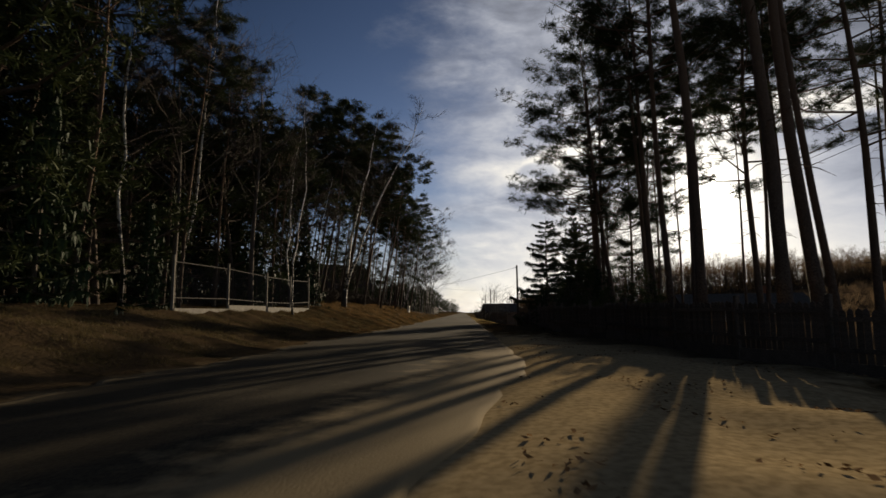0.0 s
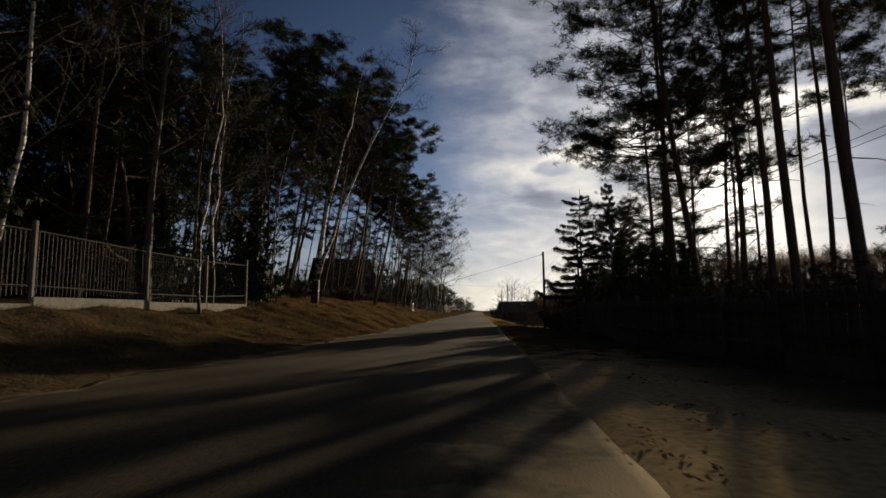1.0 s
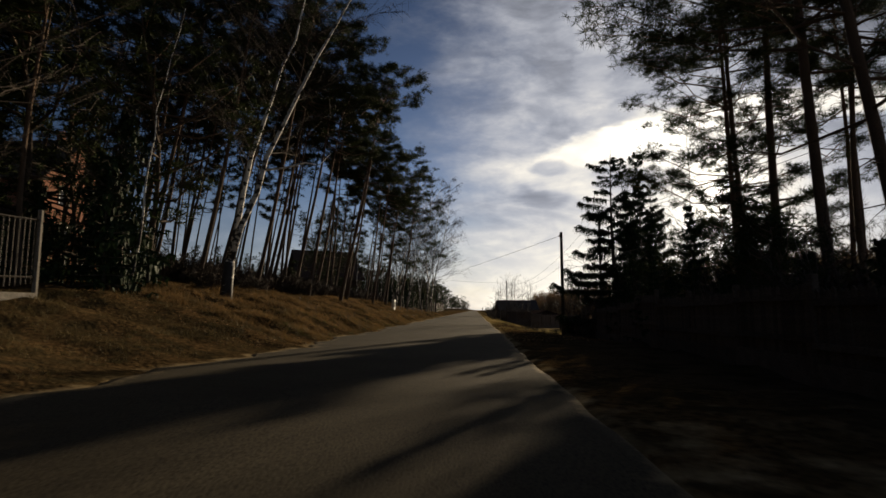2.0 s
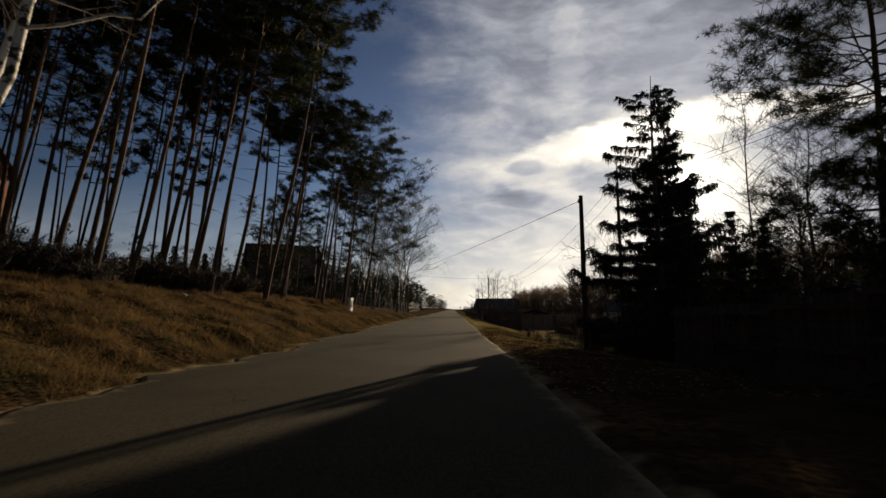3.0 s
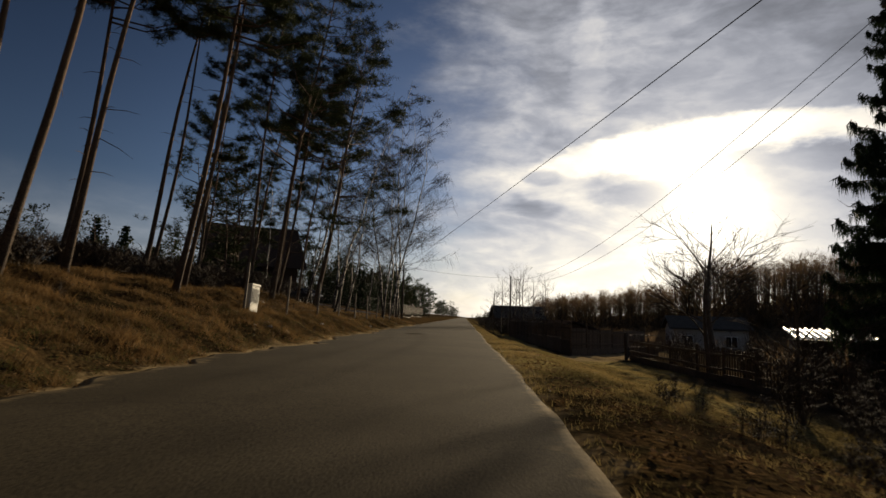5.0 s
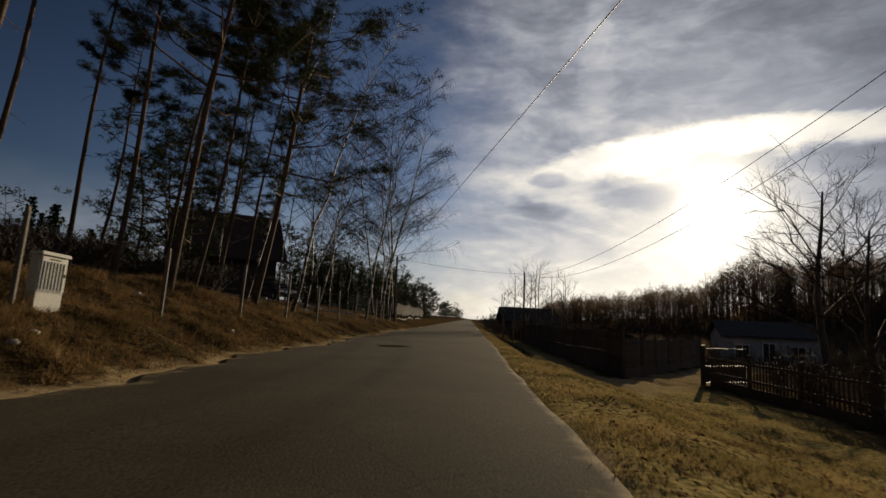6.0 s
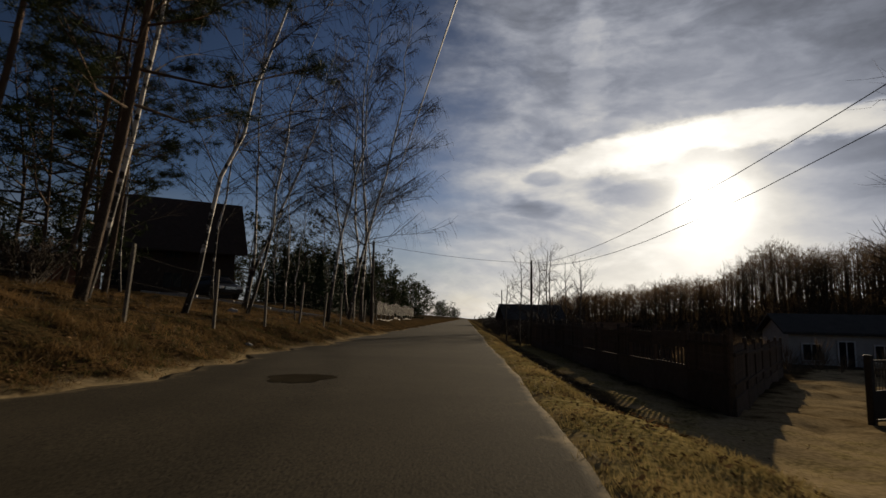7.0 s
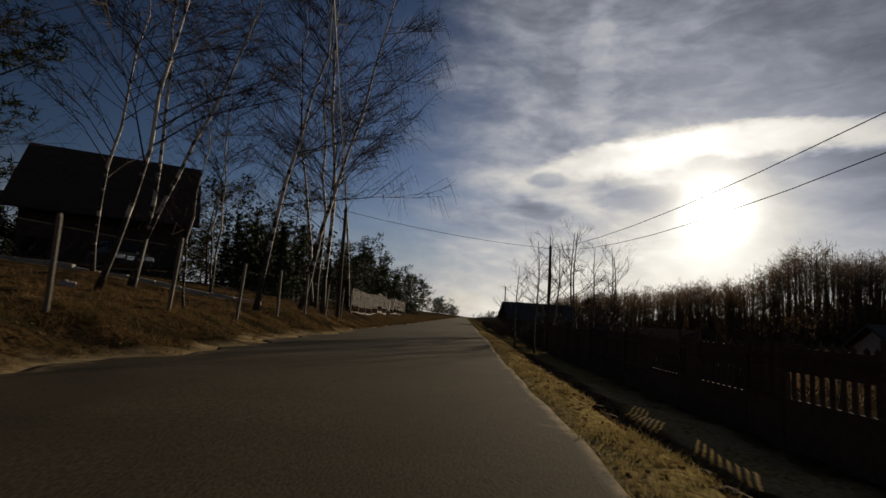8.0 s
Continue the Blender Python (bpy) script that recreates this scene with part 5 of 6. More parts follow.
def picket_run(points, height, pitch, seed, width=0.62, foot=0.22, head=0.0):
    """Timber fence: posts, two rails, pickets, a boarded foot; one thing for each bay."""
    r2 = random.Random(seed)
    for (x0, y0), (x1, y1) in zip(points, points[1:]):
        L = math.hypot(x1 - x0, y1 - y0)
        nb = max(1, round(L / 2.5))
        ang = math.atan2(y1 - y0, x1 - x0)
        for b in range(nb):
            ax, ay = x0 + (x1 - x0) * b / nb, y0 + (y1 - y0) * b / nb
            l = L / nb
            mx, my = ax + math.cos(ang) * l / 2, ay + math.sin(ang) * l / 2
            f = thing("picket_fence_bay", "dark weathered timber picket fence bay", "fence", "timber fence bays")
            f.matrix_basis = Matrix.Translation((ax, ay, ground_z(mx, my) - 0.05)) @ pose(0, 0, 0, 0, 0, math.degrees(ang))
            k = Shape()
            k.box(0, 0, height / 2, 0.11, 0.11, height + 0.2, bevel=0.015)
            part("post", k.mesh("timber_post", M_WOOD), f)
            for zz in (height * max(0.42, foot + 0.05), height * 0.84):
                k = Shape()
                k.box(l / 2, 0.04, zz, l, 0.05, 0.09)
                part("rail", k.mesh("timber_rail", M_WOOD), f)
            k = Shape()
            k.box(l / 2, 0.03, height * (0.015 + foot / 2) - 0.1, l - 0.02, 0.04, height * (foot + 0.03) + 0.2)
            part("foot_board", k.mesh("foot_board", M_WOOD), f)
            if head:
                k = Shape()
                k.box(l / 2, 0.03, height * (0.93 - head / 2), l - 0.1, 0.04, height * head)
                part("head_board", k.mesh("head_board", M_WOOD), f)
            k = Shape()
            w = pitch * width
            hh = height * (0.96 - foot)
            k.add([(-w / 2, -0.008, 0), (w / 2, -0.008, 0), (w / 2, -0.008, hh - 0.06), (0, -0.008, hh), (-w / 2, -0.008, hh - 0.06),
                   (-w / 2, 0.008, 0), (w / 2, 0.008, 0), (w / 2, 0.008, hh - 0.06), (0, 0.008, hh), (-w / 2, 0.008, hh - 0.06)],
                  [(0, 1, 2, 3, 4), (9, 8, 7, 6, 5), (0, 5, 6, 1), (1, 6, 7, 2), (2, 7, 8, 3), (3, 8, 9, 4), (4, 9, 5, 0)])
            km = k.mesh("picket", M_WOOD)
            n = int(l / pitch)
            for j in range(n):
                part("picket", km, f).matrix_basis = Matrix.Translation((pitch * (j + 0.6), 0, height * (foot + 0.02) + r2.uniform(-.02, .02))) @ pose(0, 0, 0, 0, r2.uniform(-1.2, 1.2), 0)


picket_run([(8.8, 8.0), (6.9, 11.0), (6.1, 13.0), (5.6, 15.5), (5.3, 19.0), (5.0, 23.0), (4.7, 28.0)], 1.4, 0.13, 1, 0.88)
picket_run([(4.7, 28.0), (5.0, 38.0), (5.3, 47.0)], 1.45, 0.13, 5, 0.88)
picket_run([(10.6, 69.0), (10.2, 78.0), (9.9, 86.6)], 1.35, 0.19, 2, 0.45)
picket_run([(15.2, 100.6), (10.7, 93.7), (6.5, 86.9)], 1.75, 0.16, 6, 0.97)
picket_run([(6.5, 87.0), (6.35, 89.2)], 2.0, 0.16, 7, 0.97, 0.4)
for a, b, y0, y1, n in [(6.35, 6.1, 89.2, 93.8, 3), (6.02, 5.92, 95.0, 97.2, 9), (5.88, 5.82, 98.2, 100.4, 10)]:
    picket_run([(a, y0), (b, y1)], 2.0, 0.24, n, 0.5, 0.4, 0.22)
for a, b, y0, y1, n in [(6.1, 6.02, 93.8, 95.0, 8), (5.92, 5.88, 97.2, 98.2, 11)]:
    picket_run([(a, y0), (b, y1)], 2.0, 0.16, n, 0.97, 0.4)
picket_run([(5.82, 100.4), (5.6, 110.0), (5.4, 118.0)], 1.9, 0.16, 4, 0.97)

def iron_gate(x, y, turn, length, height):
    """One open leaf of an iron yard gate: frame, uprights, sheet at the foot."""
    g = thing("yard_gate", "open dark iron gate leaf with a sheet-metal foot", "gate")
    g.matrix_basis = Matrix.Translation((x, y, ground_z(x, y) + 0.05)) @ pose(0, 0, 0, 0, 0, turn)
    k = Shape()
    k.box(-0.09, 0, height / 2 - 0.1, 0.16, 0.16, height + 0.5, bevel=0.02)
    part("gate_post", k.mesh("gate_post", M_IRON), g)
    for zz in (0.05, height * 0.5, height):
        k = Shape()
        k.box(length / 2, 0, zz, length, 0.05, 0.05)
        part("rail", k.mesh("gate_rail", M_IRON), g)
    k = Shape()
    k.box(length / 2, 0, height * 0.27, length - 0.05, 0.02, height * 0.42)
    part("foot_sheet", k.mesh("gate_sheet", M_IRON), g)
    k = Shape()
    k.tube([(0, 0, 0), (0, 0, height * 0.5)], 0.009, 5)
    km = k.mesh("gate_bar", M_IRON)
    for j in range(int(length / 0.12) + 1):
        part("bar", km, g).location = (0.02 + 0.12 * j, 0, height * 0.5)


iron_gate(9.9, 87.2, 25, 2.4, 1.45)

# ---- buildings ----


def gable_house(name, label, cx, cy, w, d, wall_h, ridge_h, turn, wall_m, roof_m, base=None, over=0.6, windows=(), balcony=False, chimney=True, group="", frame_m=None):
    """A house with its ridge along its own x: walls, two roof slopes, windows, chimney."""
    h = thing(name, label, "house", group)
    z = ground_z(cx, cy) if base is None else base
    h.matrix_basis = Matrix.Translation((cx, cy, z)) @ pose(0, 0, 0, 0, 0, turn)
    k = Shape()
    hw, hd = w / 2, d / 2
    k.add([(-hw, -hd, -1), (hw, -hd, -1), (hw, hd, -1), (-hw, hd, -1), (-hw, -hd, wall_h), (hw, -hd, wall_h), (hw, hd, wall_h), (-hw, hd, wall_h),
           (-hw, 0, ridge_h - 0.12), (hw, 0, ridge_h - 0.12)],
          [(0, 1, 5, 4), (2, 3, 7, 6), (1, 2, 6, 9, 5), (3, 0, 4, 8, 7), (3, 2, 1, 0)])
    part("wall", k.mesh("house_wall", wall_m), h)
    for sg in (-1, 1):
        sl = (ridge_h - wall_h) / hd
        ey = -hd - over
        ez = wall_h - sl * over
        k = Shape()
        a, b = -hw - over, hw + over
        p = [(a, ey * -sg, ez), (b, ey * -sg, ez), (b, 0, ridge_h), (a, 0, ridge_h)]
        q = [(x, y, zz + 0.16) for x, y, zz in p]
        k.add(p + q, [(0, 1, 2, 3), (7, 6, 5, 4), (0, 4, 5, 1), (1, 5, 6, 2), (2, 6, 7, 3), (3, 7, 4, 0)])
        part("roof_slope", k.mesh("roof_slope", roof_m), h)
    if chimney:
        k = Shape()
        k.box(w * 0.22, 0.4, ridge_h + 0.3, 0.7, 0.7, 1.6, bevel=0.03)
        k.box(w * 0.22, 0.4, ridge_h + 1.1, 0.85, 0.85, 0.12)
        part("chimney", k.mesh("chimney", M_BRICK), h)
    for face, u, zz, ww, hh in windows:
        win = part("window", None, h)
        if face == "front":
            win.location = (u, -hd - 0.02, zz)
        elif face == "right":
            win.matrix_basis = Matrix.Translation((hw + 0.02, u, zz)) @ pose(0, 0, 0, 0, 0, 90)
        else:
            win.matrix_basis = Matrix.Translation((-hw - 0.02, u, zz)) @ pose(0, 0, 0, 0, 0, -90)
        k = Shape()
        for bx, bz, sx, sz in ((-ww / 2, 0, 0.09, hh + 0.09), (ww / 2, 0, 0.09, hh + 0.09), (0, -hh / 2, ww, 0.09), (0, hh / 2, ww, 0.09), (0, 0, 0.06, hh)):
            k.box(bx, -0.02, bz, sx, 0.08, sz)
        part("frame", k.mesh("window_frame", frame_m or M_WHITE), win)
        k = Shape()
        k.box(0, 0, 0, ww, 0.03, hh)
        part("pane", k.mesh("window_pane", M_GLASS), win)
    if balcony:
        k = Shape()
        k.box(-hw - 0.9, 0, wall_h * 0.52, 1.8, d * 0.7, 0.18)
        part("balcony_floor", k.mesh("balcony_floor", M_DARKWALL), h)
        for j in range(4):
            k = Shape()
            k.box(-hw - 1.75, 0, wall_h * 0.52 + 0.3 + 0.25 * j, 0.05, d * 0.7, 0.14)
            part("balcony_board", k.mesh("balcony_board", M_DARKWALL), h)
    return h


gable_house("chalet", "large dark house with a steep brown roof and balcony", -29.2, 126.4, 10.4, 11.0, 5.0, 9.9, 30, M_DARKWALL, M_ROOF, base=2.3, over=1.0, balcony=True, chimney=False, frame_m=M_DARKWALL,
            windows=[("front", -4, 1.6, 1.6, 1.4), ("front", 0, 1.6, 1.6, 1.4), ("front", 4, 1.6, 1.6, 1.4), ("front", 0, 4.2, 1.4, 1.2), ("left", 0, 3.2, 1.4, 1.3), ("left", -2.5, 7.0, 1.2, 1.2)])
gable_house("brick_garage", "low brick garage beside the dark house", -31.5, 114.5, 5.0, 4.5, 2.4, 3.0, 40, M_BRICK, M_ROOF, base=2.2, over=0.3, chimney=False)
gable_house("brick_house", "tall brick house with white windows among the trees", -48.2, 78.5, 11, 11, 11.0, 16.0, 0, M_BRICK, M_ROOF, over=0.7,
            windows=[("right", -2.5, 2, 1.4, 1.5), ("right", 1.5, 2, 1.4, 1.5), ("right", -2.5, 5.5, 1.4, 1.5), ("right", 1.5, 5.5, 1.4, 1.5), ("front", -2.5, 2, 1.4, 1.5), ("front", 2, 2, 1.4, 1.5), ("front", -2.5, 5.5, 1.4, 1.5), ("front", 2, 5.5, 1.4, 1.5), ("right", -2.5, 9.0, 1.4, 1.5), ("right", 1.5, 9.0, 1.4, 1.5)])
gable_house("farm_house", "low grey-roofed house behind the pines", 37, 76, 15, 8, 2.3, 4.3, -8, M_DARKWALL, M_SLATE, windows=[("front", -3, 1.2, 1.2, 1.1), ("front", 0, 1.2, 1.2, 1.1), ("front", 3, 1.2, 1.2, 1.1)])
gable_house("white_cottage", "small white cottage with a pale roof in the low yard", 25.5, 113, 7, 5.5, 2.5, 3.6, -12, M_PLASTER, M_SLATE, base=-1.9, over=0.4, chimney=False, windows=[("front", 1.9, 1.2, 1.1, 1.1), ("front", -0.2, 1.0, 0.95, 1.9), ("front", -2.2, 1.2, 1.1, 1.1)])
gable_house("roadside_house", "dark house roof behind the fence", 10.4, 163, 9, 6, 1.9, 3.9, 8, M_DARKWALL, M_SLATE, base=-0.6, chimney=False)
gable_house("far_house", "distant house with a pale roof", 28, 200, 8, 6, 1.9, 3.3, 20, M_DARKWALL, M_SLATE, base=-1.8, chimney=False)
gable_house("grey_barn", "long low barn with a dull roof in the yard", 10.8, 117, 14, 5, 1.5, 2.3, 93, M_DARKWALL, M_ROOF, base=-1.5, over=0.4, chimney=False)


def corrugated_shed(x, y):
    s = thing("shed", "low timber shed with a bright corrugated roof", "shed")
    z = -1.35
    s.matrix_basis = Matrix.Translation((x, y, z)) @ pose(0, 0, 0, 0, 0, -20)
    k = Shape()
    k.box(0, 0, 0.85, 2.8, 2.2, 1.9)
    part("wall", k.mesh("shed_wall", M_DARKWALL), s)
    n, m = 88, 2
    vs = []
    for j in range(m):
        for i in range(n + 1):
            vs.append((-1.6 + 3.2 * i / n, -1.35 + 2.7 * j, 1.86 + 0.42 * j + 0.06 * math.sin(i / n * 2 * math.pi * 11)))
    up = [(a, b, c + 0.02) for a, b, c in vs]
    N = len(vs)
    fs = [(i, i + 1, i + n + 2, i + n + 1) for i in range(n)]
    k = Shape()
    k.add(vs + up, [tuple(reversed(f)) for f in fs] + [tuple(v + N for v in f) for f in fs] + [(i, N + i, N + i + 1, i + 1) for i in range(n)])
    part("corrugated_roof", k.mesh("corrugated_roof", M_TIN, True), s, "shiny corrugated metal roof")


corrugated_shed(16.6, 79.2)

# ---- poles and cables ----


def pole(x, y, top, lamp=False, arm=True):
    p = thing("utility_pole", "dark wooden utility pole carrying cables", "pole", "utility poles")
    z = ground_z(x, y)
    p.location = (x, y, z)
    k = Shape()
    k.tube([(0, 0, -0.5), (0, 0, (top - z) / 2), (0, 0, top - z)], [0.115, 0.10, 0.08], 8)
    part("shaft", k.mesh("pole_shaft", M_POLE, True), p)
    if arm:
        k = Shape()
        k.box(0, 0, top - z - 0.35, 0.9, 0.08, 0.09)
        part("crossarm", k.mesh("crossarm", M_POLE), p)
    for sx in (-0.36, 0.36) if arm else (-0.1,):
        k = Shape()
        k.tube([(sx, 0, top - z - 0.31), (sx, 0, top - z - 0.24), (sx, 0, top - z - 0.14)], [0.03, 0.045, 0.02], 6)
        part("insulator", k.mesh("insulator", M_WHITE), p)
    if lamp:
        k = Shape()
        k.tube([(0, 0, top - z - 0.8), (-0.25, -0.1, top - z - 0.55), (-0.45, -0.17, top - z - 0.5)], 0.025, 5)
        arm_ = part("lamp_arm", k.mesh("lamp_arm", M_GALV), p)
        k = Shape()
        k.box(-0.6, -0.23, top - z - 0.5, 0.42, 0.22, 0.14, bevel=0.04, turn=0.38)
        part("lamp_head", k.mesh("lamp_head", M_POST), p)
    return p


def cable(a, b, sag, r=0.012):
    c = thing("cable", "thin black overhead cable between poles", "cable", "overhead cables")
    k = Shape()
    pts = [Vector(a).lerp(Vector(b), i / 14) - Vector((0, 0, sag * 4 * (i / 14) * (1 - i / 14))) for i in range(15)]
    k.tube(pts, r, 4, cap=False)
    part("strand", k.mesh("cable_strand", M_CABLE), c)


pole(5.2, 55.7, 5.7, arm=False)
pole(9.6, 65.0, 8.4, True, False)
pole(5.55, 119.7, 6.0, arm=False)
pole(-6.5, 111.5, 6.3, arm=False)
pole(6.4, 172, 6.2, arm=False)
pole(16, 12.0, 8.2)
cable((9.25, 65.0, 8.1), (5.2, 119.7, 5.75), 2.0)
cable((9.95, 65.0, 8.1), (5.9, 119.7, 5.75), 2.4)
for dx in (-0.36, 0.36):
    cable((5.55 + dx, 119.7, 5.85), (6.4 + dx, 172, 6.05), 0.8)
    cable((9.6 + dx, 65.0, 8.1), (16 + dx, 12.0, 8.0), 1.2)
cable((5.55, 119.7, 5.8), (-6.5, 111.5, 6.1), 0.25)
cable((-6.5, 111.5, 6.2), (5.2, 55.7, 5.5), 0.12)

# ---- things by the road ----


def cabinet(x, y):
    c = thing("utility_cabinet", "narrow cream plastic utility cabinet with ribbed door", "cabinet")
    z = ground_z(x, y)
    c.matrix_basis = Matrix.Translation((x, y, z)) @ pose(0, 0, 0, 0, 3, 84)
    k = Shape()
    k.box(0, 0, 0.1, 0.56, 0.20, 0.5)
    part("plinth", k.mesh("cabinet_plinth", M_CABINET), c)
    k = Shape()
    k.box(0, 0, 0.66, 0.60, 0.22, 0.66, bevel=0.02)
    part("body", k.mesh("cabinet_body", M_CABINET), c)
    k = Shape()
    k.box(0, -0.01, 1.02, 0.66, 0.28, 0.06, bevel=0.02)
    part("lid", k.mesh("cabinet_lid", M_CABINET), c)
    k = Shape()
    k.box(0, -0.118, 0.66, 0.54, 0.016, 0.60)
    d = part("door", k.mesh("cabinet_door", M_CABINET), c)
    for j in range(7):
        k = Shape()
        k.box(-0.21 + 0.07 * j, -0.132, 0.63, 0.022, 0.014, 0.50, bevel=0.004)
        part("rib", k.mesh("cabinet_rib", M_CABINET), d)
    k = Shape()
    k.box(0.0, -0.130, 0.925, 0.22, 0.006, 0.025)
    part("nameplate", k.mesh("cabinet_plate", M_IRON), d, "dark strip of unreadable print")
    k = Shape()
    k.box(0.235, -0.135, 0.66, 0.025, 0.02, 0.07)
    part("lock", k.mesh("cabinet_lock", M_IRON), d)


cabinet(-7.6, 73.0)


def car(x, y, turn, paint, label):
    c = thing("parked_car", label, "car")
    c.matrix_basis = Matrix.Translation((x, y, ground_z(x, y))) @ pose(0, 0, 0, 0, 0, turn)
    # side outline, front towards -y
    prof = [(-2.05, 0.35), (-2.12, 0.55), (-2.05, 0.78), (-1.15, 0.95), (-0.45, 1.42), (0.95, 1.47), (1.75, 1.05), (2.05, 0.95), (2.08, 0.45), (1.95, 0.3)]
    vs, fs = [], []
    for sx in (-1, 1):
        for py, pz in prof:
            wid = 0.82 if pz < 1.0 else 0.64
            vs.append((sx * wid, py, pz))
    n = len(prof)
    fs = [tuple(range(n)), tuple(reversed(range(n, 2 * n)))] + [(i, i + n, (i + 1) % n + n, (i + 1) % n) for i in range(n)]
    me = mesh("car_body", vs, fs, paint, smooth=False)
    bm = bmesh.new()
    bm.from_mesh(me)
    bmesh.ops.recalc_face_normals(bm, faces=bm.faces)
    bmesh.ops.bevel(bm, geom=bm.edges[:], offset=0.06, segments=2, affect="EDGES", profile=0.6)
    bm.to_mesh(me)
    bm.free()
    part("body", me, c)
    k = Shape()
    k.add([(-0.60, -1.10, 1.0), (0.60, -1.10, 1.0), (0.54, -0.50, 1.40), (-0.54, -0.50, 1.40), (-0.60, -1.13, 1.02), (0.60, -1.13, 1.02), (0.54, -0.53, 1.42), (-0.54, -0.53, 1.42)],
          [(4, 5, 6, 7), (3, 2, 1, 0), (0, 1, 5, 4), (1, 2, 6, 5), (2, 3, 7, 6), (3, 0, 4, 7)])
    part("windscreen", k.mesh("windscreen", M_CARGLASS), c)
    for sx in (-1, 1):
        k = Shape()
        k.box(sx * 0.735, 0.2, 1.18, 0.03, 1.5, 0.30)
        part("side_window", k.mesh("side_window", M_CARGLASS), c)
        k = Shape()
        k.box(sx * 0.58, -2.06, 0.70, 0.36, 0.12, 0.16, bevel=0.04)
        part("headlight", k.mesh("headlight", M_LAMP), c, "clear glass headlight")
        for wy in (-1.3, 1.3):
            wheel = part("wheel", None, c)
            k = Shape()
            k.tube([(sx * 0.66, wy, 0.31), (sx * 0.86, wy, 0.31)], 0.31, 16)
            part("tyre", k.mesh("tyre", M_TYRE), wheel)
            k = Shape()
            k.tube([(sx * 0.85, wy, 0.31), (sx * 0.875, wy, 0.31)], 0.19, 12)
            part("rim", k.mesh("rim", M_CHROME), wheel)
    k = Shape()
    k.box(0, -2.11, 0.48, 1.3, 0.1, 0.2, bevel=0.03)
    g = Shape()
    for zz in (0.60, 0.66, 0.72):
        g.box(0, -2.13, zz, 0.7, 0.04, 0.03)
    part("grille", g.mesh("grille", M_CHROME), c, "chrome grille bars")
    part("bumper", k.mesh("bumper", M_TYRE), c)


car(-15.9, 107.6, 50, M_DARKCAR, "dark hatchback with bright headlights parked in the yard")


def path_edging():
    """Pale kerb stones laid along the driveway of the dark house."""
    r2 = random.Random(8)
    k = Shape()
    k.box(0, 0, 0.0, 0.98, 0.3, 0.26, bevel=0.03)
    km = k.mesh("kerb_stone", M_STONE)
    p = thing("path_edging", "pale concrete kerb stones edging the yard driveway", "kerb")
    for i in range(10):
        x = -17.5 + i
        y = 103.2 + 0.16 * i
        part("kerb_stone", km, p).matrix_basis = Matrix.Translation((x, y, ground_z(x, y) + 0.03)) @ pose(0, 0, 0, 0, math.degrees(math.atan(ground_z(x - 0.5, y) - ground_z(x + 0.5, y))), 9 + r2.uniform(-1, 1))


path_edging()


def stone(x, y, s, seed, m=M_STONE, label="pale rough stone lying on the bank"):
    r2 = random.Random(seed)
    bm = bmesh.new()
    bmesh.ops.create_icosphere(bm, subdivisions=2, radius=s)
    for v in bm.verts:
        v.co *= 1 + 0.35 * noise.noise(v.co / s * 1.3 + Vector((seed, 0, 0)))
        v.co.z *= 0.55
    me = bpy.data.meshes.new("stone")
    bm.to_mesh(me)
    bm.free()
    me.materials.append(m)
    ob = new("stone", me)
    tagged(ob, label, "stone", "stones on the bank")
    ob.location = (x, y, ground_z(x, y) + s * 0.2)


for i, (x, y, s) in enumerate([(-10.1, 53.3, 0.16), (-9.9, 96.5, 0.22), (-6.4, 71.4, 0.10), (-6.0, 70.6, 0.08), (-6.2, 69.8, 0.07), (-6.3, 78.0, 0.09), (-5.9, 88.5, 0.10), (-9.3, 78.5, 0.15)]):
    stone(x, y, s, i)
r3 = random.Random(77)
for i in range(90):
    yy = r3.uniform(82, 99)
    stone(edge_r(yy) + r3.uniform(0.75, 2.4), yy, r3.uniform(0.04, 0.13), 20 + i, M_CLOD, "lump of turned earth at the verge's edge")
# tar patch in the carriageway
k = Shape()
ring = [(-2.5 + 0.5 * math.cos(a) * (1 + 0.15 * math.sin(3 * a) + 0.08 * math.sin(7 * a)), 82.1 + 0.7 * math.sin(a) * (1 + 0.12 * math.cos(2 * a) + 0.07 * math.cos(9 * a)), 0.033) for a in [i * math.pi / 24 for i in range(48)]]
k.add([(x, y, 0.03 * (1 - (2 * (x - edge_l(y)) / (edge_r(y) - edge_l(y)) - 1) ** 2) + 0.006) for x, y, z in ring], [tuple(range(48))])
part("tar_patch", k.mesh("tar_patch", M_PATCH), road, "dark tar repair patch")

# ---- grass, leaves, far woods ----


def field(name, label, mat, spots_, blade):
    sh_v, sh_f = [], []
    for x, y in spots_:
        blade(sh_v, sh_f, x, y, ground_z(x, y))
    ob = new(name, mesh(name, sh_v, sh_f, mat))
    tagged(ob, label, "grass" if "grass" in name else "leaves", kind="stuff")


def grass_tuft(hmin, hmax, count):
    def put(v, f, x, y, z):
        for _ in range(count):
            a = rng.uniform(0, 6.28)
            h = rng.uniform(hmin, hmax)
            ox, oy = x + rng.gauss(0, .05), y + rng.gauss(0, .05)
            lx, ly = rng.gauss(0, .7) * h, rng.gauss(0, .7) * h
            w = 0.004 + 0.022 * h
            k = len(v)
            v.extend([(ox - w * math.cos(a), oy - w * math.sin(a), z - 0.02), (ox + w * math.cos(a), oy + w * math.sin(a), z - 0.02), (ox + lx, oy + ly, z + h)])
            f.append((k, k + 1, k + 2))
    return put


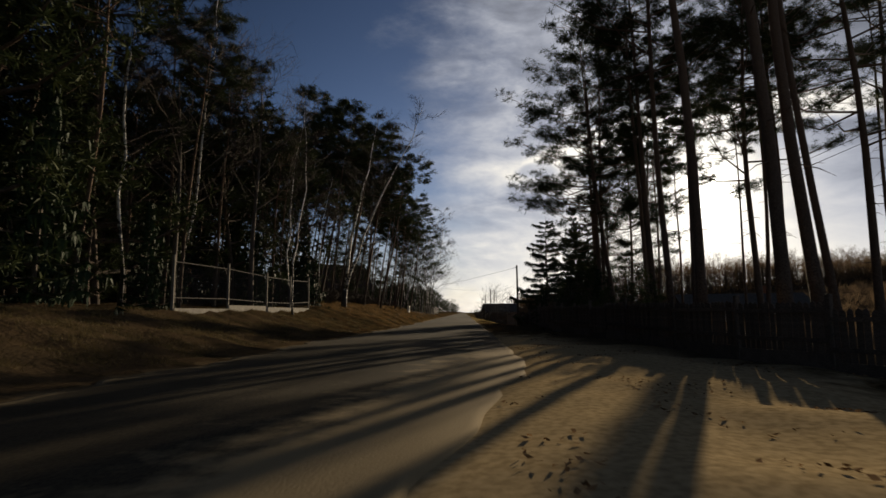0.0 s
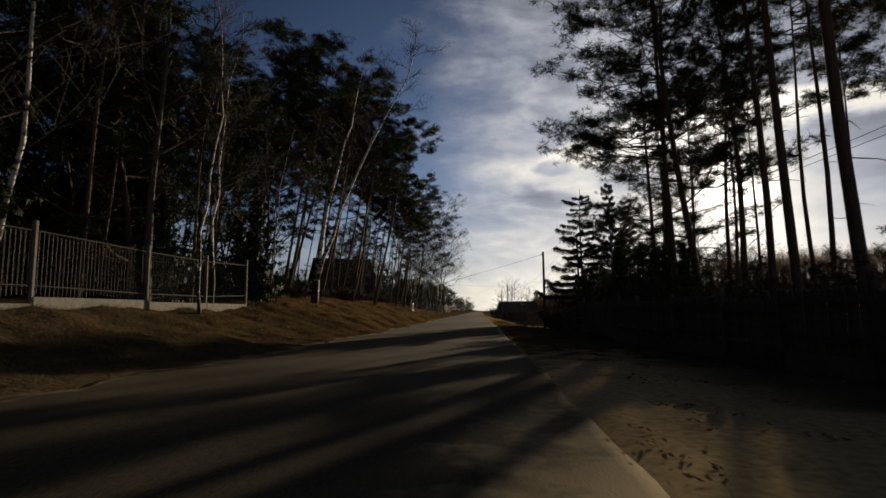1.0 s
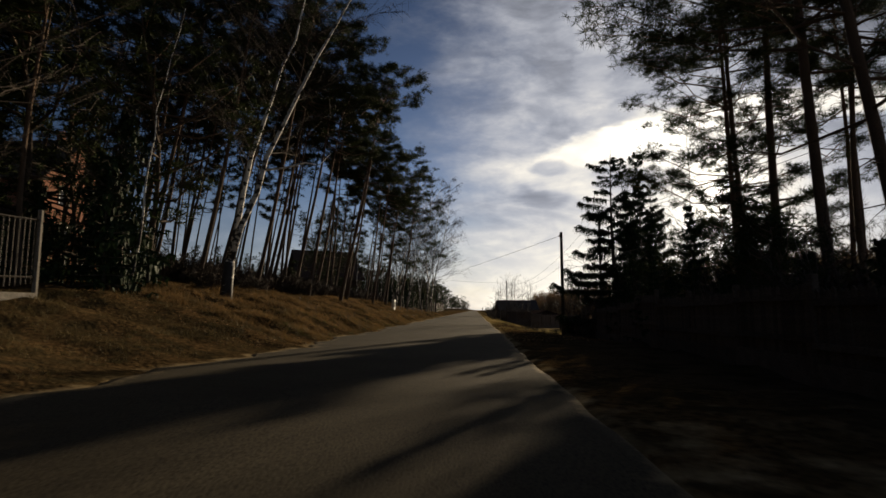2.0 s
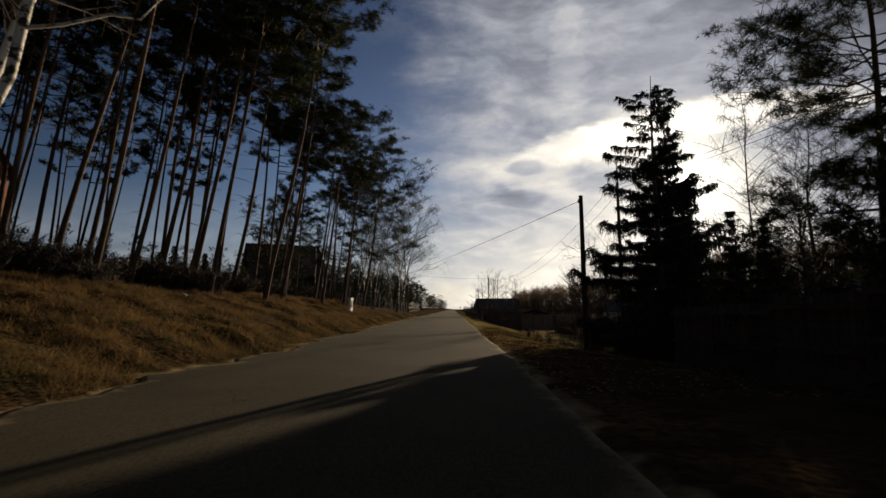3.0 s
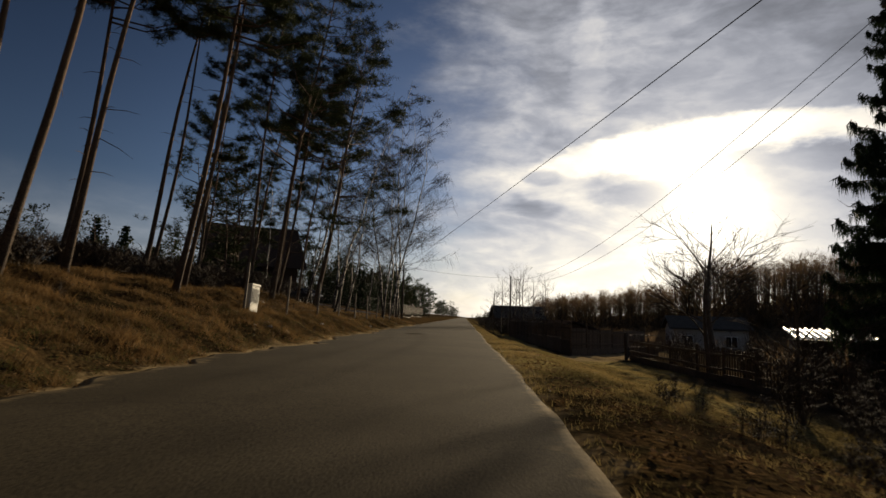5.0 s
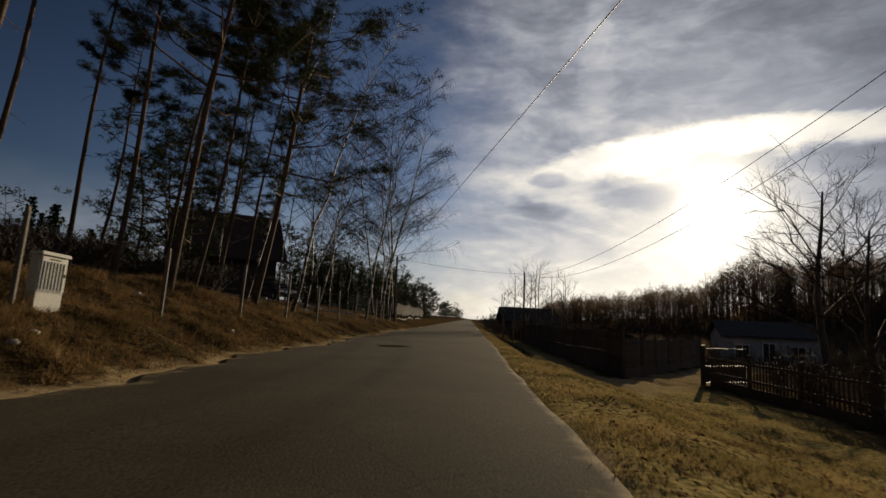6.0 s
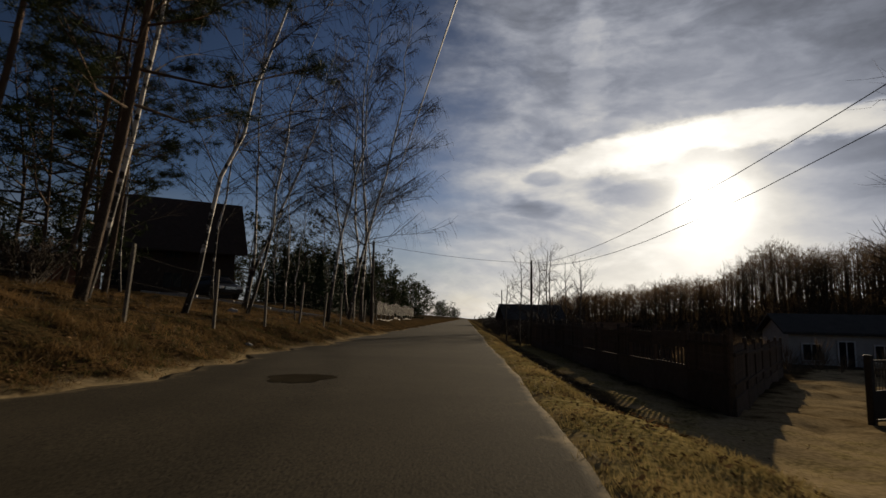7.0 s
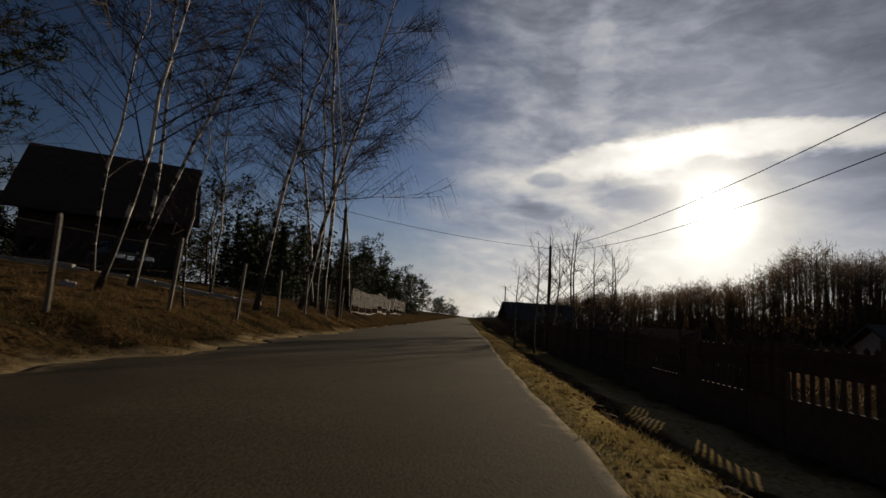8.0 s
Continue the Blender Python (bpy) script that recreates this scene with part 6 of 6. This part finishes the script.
def leaf_flat(v, f, x, y, z):
    a = rng.uniform(0, 6.28)
    s = rng.uniform(0.014, 0.045)
    t = rng.uniform(-0.5, 0.5) * s
    k = len(v)
    c, d = math.cos(a) * s, math.sin(a) * s
    v.extend([(x - c, y - d, z + 0.015), (x + d * 0.6, y - c * 0.6, z + 0.02 + t), (x + c, y + d, z + 0.02 + s * 0.4), (x - d * 0.6, y + c * 0.6, z + 0.02 - t * 0.5)])
    f.append((k, k + 1, k + 2, k + 3))


def scatter(n, dmin, dmax, y0, y1, left, skew=1.0, clump=0.0):
    out = []
    while len(out) < n:
        y = rng.uniform(y0, y1)
        d = dmin + (dmax - dmin) * rng.random() ** skew
        x = edge_l(y) - d if left else edge_r(y) + d
        if rng.random() < 1.5 * sand_light_share(x, y):
            continue
        if left and y > 84 and rng.random() < 0.55:
            continue
        if clump and noise.noise((x * 0.8, y * 0.8, 9.0)) < rng.uniform(-clump, clump) * 0.5:
            continue
        if not left and 78 < y < 85 and d > 3.5 and rng.random() < 0.7:
            continue
        if not left and y > 85 and d > 1.1 and rng.random() < 0.93:
            continue
        out.append((x, y))
    return out


field("dry_grass", "dry straw-coloured grass on the bank", M_GRASS, scatter(26000, 0.12, 7.5, 38, 114, True, 1.2, 0.8), grass_tuft(0.03, 0.17, 7))
field("tussock_grass", "dead grass tussocks standing on the bank", M_GRASS, scatter(1300, 0.5, 7.0, 38, 84, True, 1.0, 0.9), grass_tuft(0.08, 0.27, 26))
field("mossy_grass", "dark green mossy grass at the foot of the bank", M_MOSS, scatter(5200, 0.25, 3.0, 40, 104, True, 1.5, 1.3), grass_tuft(0.02, 0.09, 9))
field("near_grass", "short grass beside the first fence, darkened as if in shade", M_DULL, scatter(7000, 0.7, 6, 8, 40, True, 1.0, 0.6), grass_tuft(0.03, 0.12, 5))
field("verge_grass", "short green and straw grass on the verge", M_GREEN, scatter(24000, 0.03, 7.5, 61, 118, False, 1.15, 0.5) + scatter(10000, 0.02, 3.2, 62, 97, False, 1.0, 0.7) + scatter(2500, 0.05, 5, 48, 62, False, 1.3, 0.6), grass_tuft(0.015, 0.075, 4))
field("fallen_leaves", "brown fallen leaves strewn over both verges", M_LEAF, scatter(22000, 0.1, 6, 36, 112, True, 1.2) + scatter(20000, 0.05, 5.5, 40, 118, False, 1.1) + [(x, y) for x, y in [(rng.uniform(0.2, 7), rng.uniform(1, 28)) for _ in range(9000)] if noise.noise((x * 1.1, y * 0.9, 5.0)) > rng.uniform(0.12, 0.45)], leaf_flat)


def far_woods():
    """Bare woods on the slope past the yards: stems, limbs and clumped crowns of fine twigs."""
    r2 = random.Random(21)
    sh = Shape()
    rise = [(6, 2.0), (12.5, 3.0), (17, 3.5), (21, 4.5), (24.4, 4.3), (26, 5.6), (28.6, 7.7), (30, 7.6), (32, 6.6), (36, 7.3), (48, 7.0), (60, 6.0), (75, 5.0)]

    def twigs(c, size, count, w0):
        for _ in range(count):
            o = c + Vector((r2.gauss(0, .42), r2.gauss(0, .42), r2.gauss(0, .40))) * size
            d = Vector((r2.gauss(0, .5), r2.gauss(0, .5), r2.gauss(0.35, .45))) * size
            t = r2.uniform(0, 3.14)
            w = Vector((math.cos(t), math.sin(t), r2.uniform(-.5, .5))) * w0
            sh.add([o - w, o + w, o + d], [(0, 1, 2)])

    for k in range(1500):
        a = r2.uniform(8, 74)
        R = r2.uniform(90, 128) if k % 3 else r2.uniform(128, 190)
        x, y = R * math.sin(radians(a)), 75 + R * math.cos(radians(a))
        if x < 16 and y < 190:
            continue
        z = ground_z(x, y) - 0.4
        crest = 1.0 + R * math.tan(radians(lerp(a, rise)))
        h = max(4.0, (crest - z) * min(1.08, r2.gauss(0.90, 0.09)))
        top = Vector((x + r2.gauss(0, .4), y + r2.gauss(0, .4), z + h * 0.93))
        base = Vector((x, y, z))
        sh.tube([base, base.lerp(top, 0.6), top], [0.13, 0.08, 0.02], 3, cap=False)
        wide = h * r2.uniform(0.10, 0.17)
        low = r2.uniform(0.30, 0.5)
        for j in range(11):
            u = low + (1 - low) * (j + r2.random()) / 11
            o = base.lerp(top, u)
            b = r2.uniform(0, 6.28)
            ln = wide * (0.35 + 1.0 * math.sin(math.pi * min(0.96, 0.15 + 0.85 * (u - low) / (1 - low)))) * r2.uniform(0.6, 1.15)
            e = o + Vector((math.cos(b) * ln, math.sin(b) * ln, ln * r2.uniform(0.5, 1.1)))
            sh.tube([o, e], [0.035, 0.012], 3, cap=False)
            twigs(o.lerp(e, 0.75), 0.75, 15, 0.03)
        # undergrowth at the foot
        for j in range(3):
            twigs(base + Vector((r2.gauss(0, 1.6), r2.gauss(0, 1.6), r2.uniform(0.3, h * 0.30))), 1.5, 10, 0.16)
    ob = new("far_woods", sh.mesh("far_woods", M_FARWOOD))
    tagged(ob, "bare brown woods on the far slopes", "trees", kind="stuff")


far_woods()


def scrub():
    """Brown scrub and weeds over the low yards."""
    r2 = random.Random(31)
    v, f = [], []
    for k in range(2600):
        x, y = r2.uniform(12, 75), r2.uniform(35, 165)
        if 77 < y < 101 and x < 24:
            continue
        z = ground_z(x, y)
        h = r2.uniform(0.5, 1.9)
        for j in range(34):
            a, r = r2.uniform(0, 6.28), r2.uniform(0, 0.8)
            bx, by = x + math.cos(a) * r * 0.5, y + math.sin(a) * r * 0.5
            w = 0.016
            n = len(v)
            z0 = z + h * r2.uniform(-0.05, 0.6)
            v.extend([(bx - w, by, z0), (bx + w, by, z0), (x + math.cos(a) * r * 1.2, y + math.sin(a) * r * 1.2, z0 + h * r2.uniform(0.25, 0.6))])
            f.append((n, n + 1, n + 2))
    ob = new("scrub", mesh("scrub", v, f, M_FARWOOD))
    tagged(ob, "dead brown scrub and weeds in the low yards", "scrub", kind="stuff")


scrub()
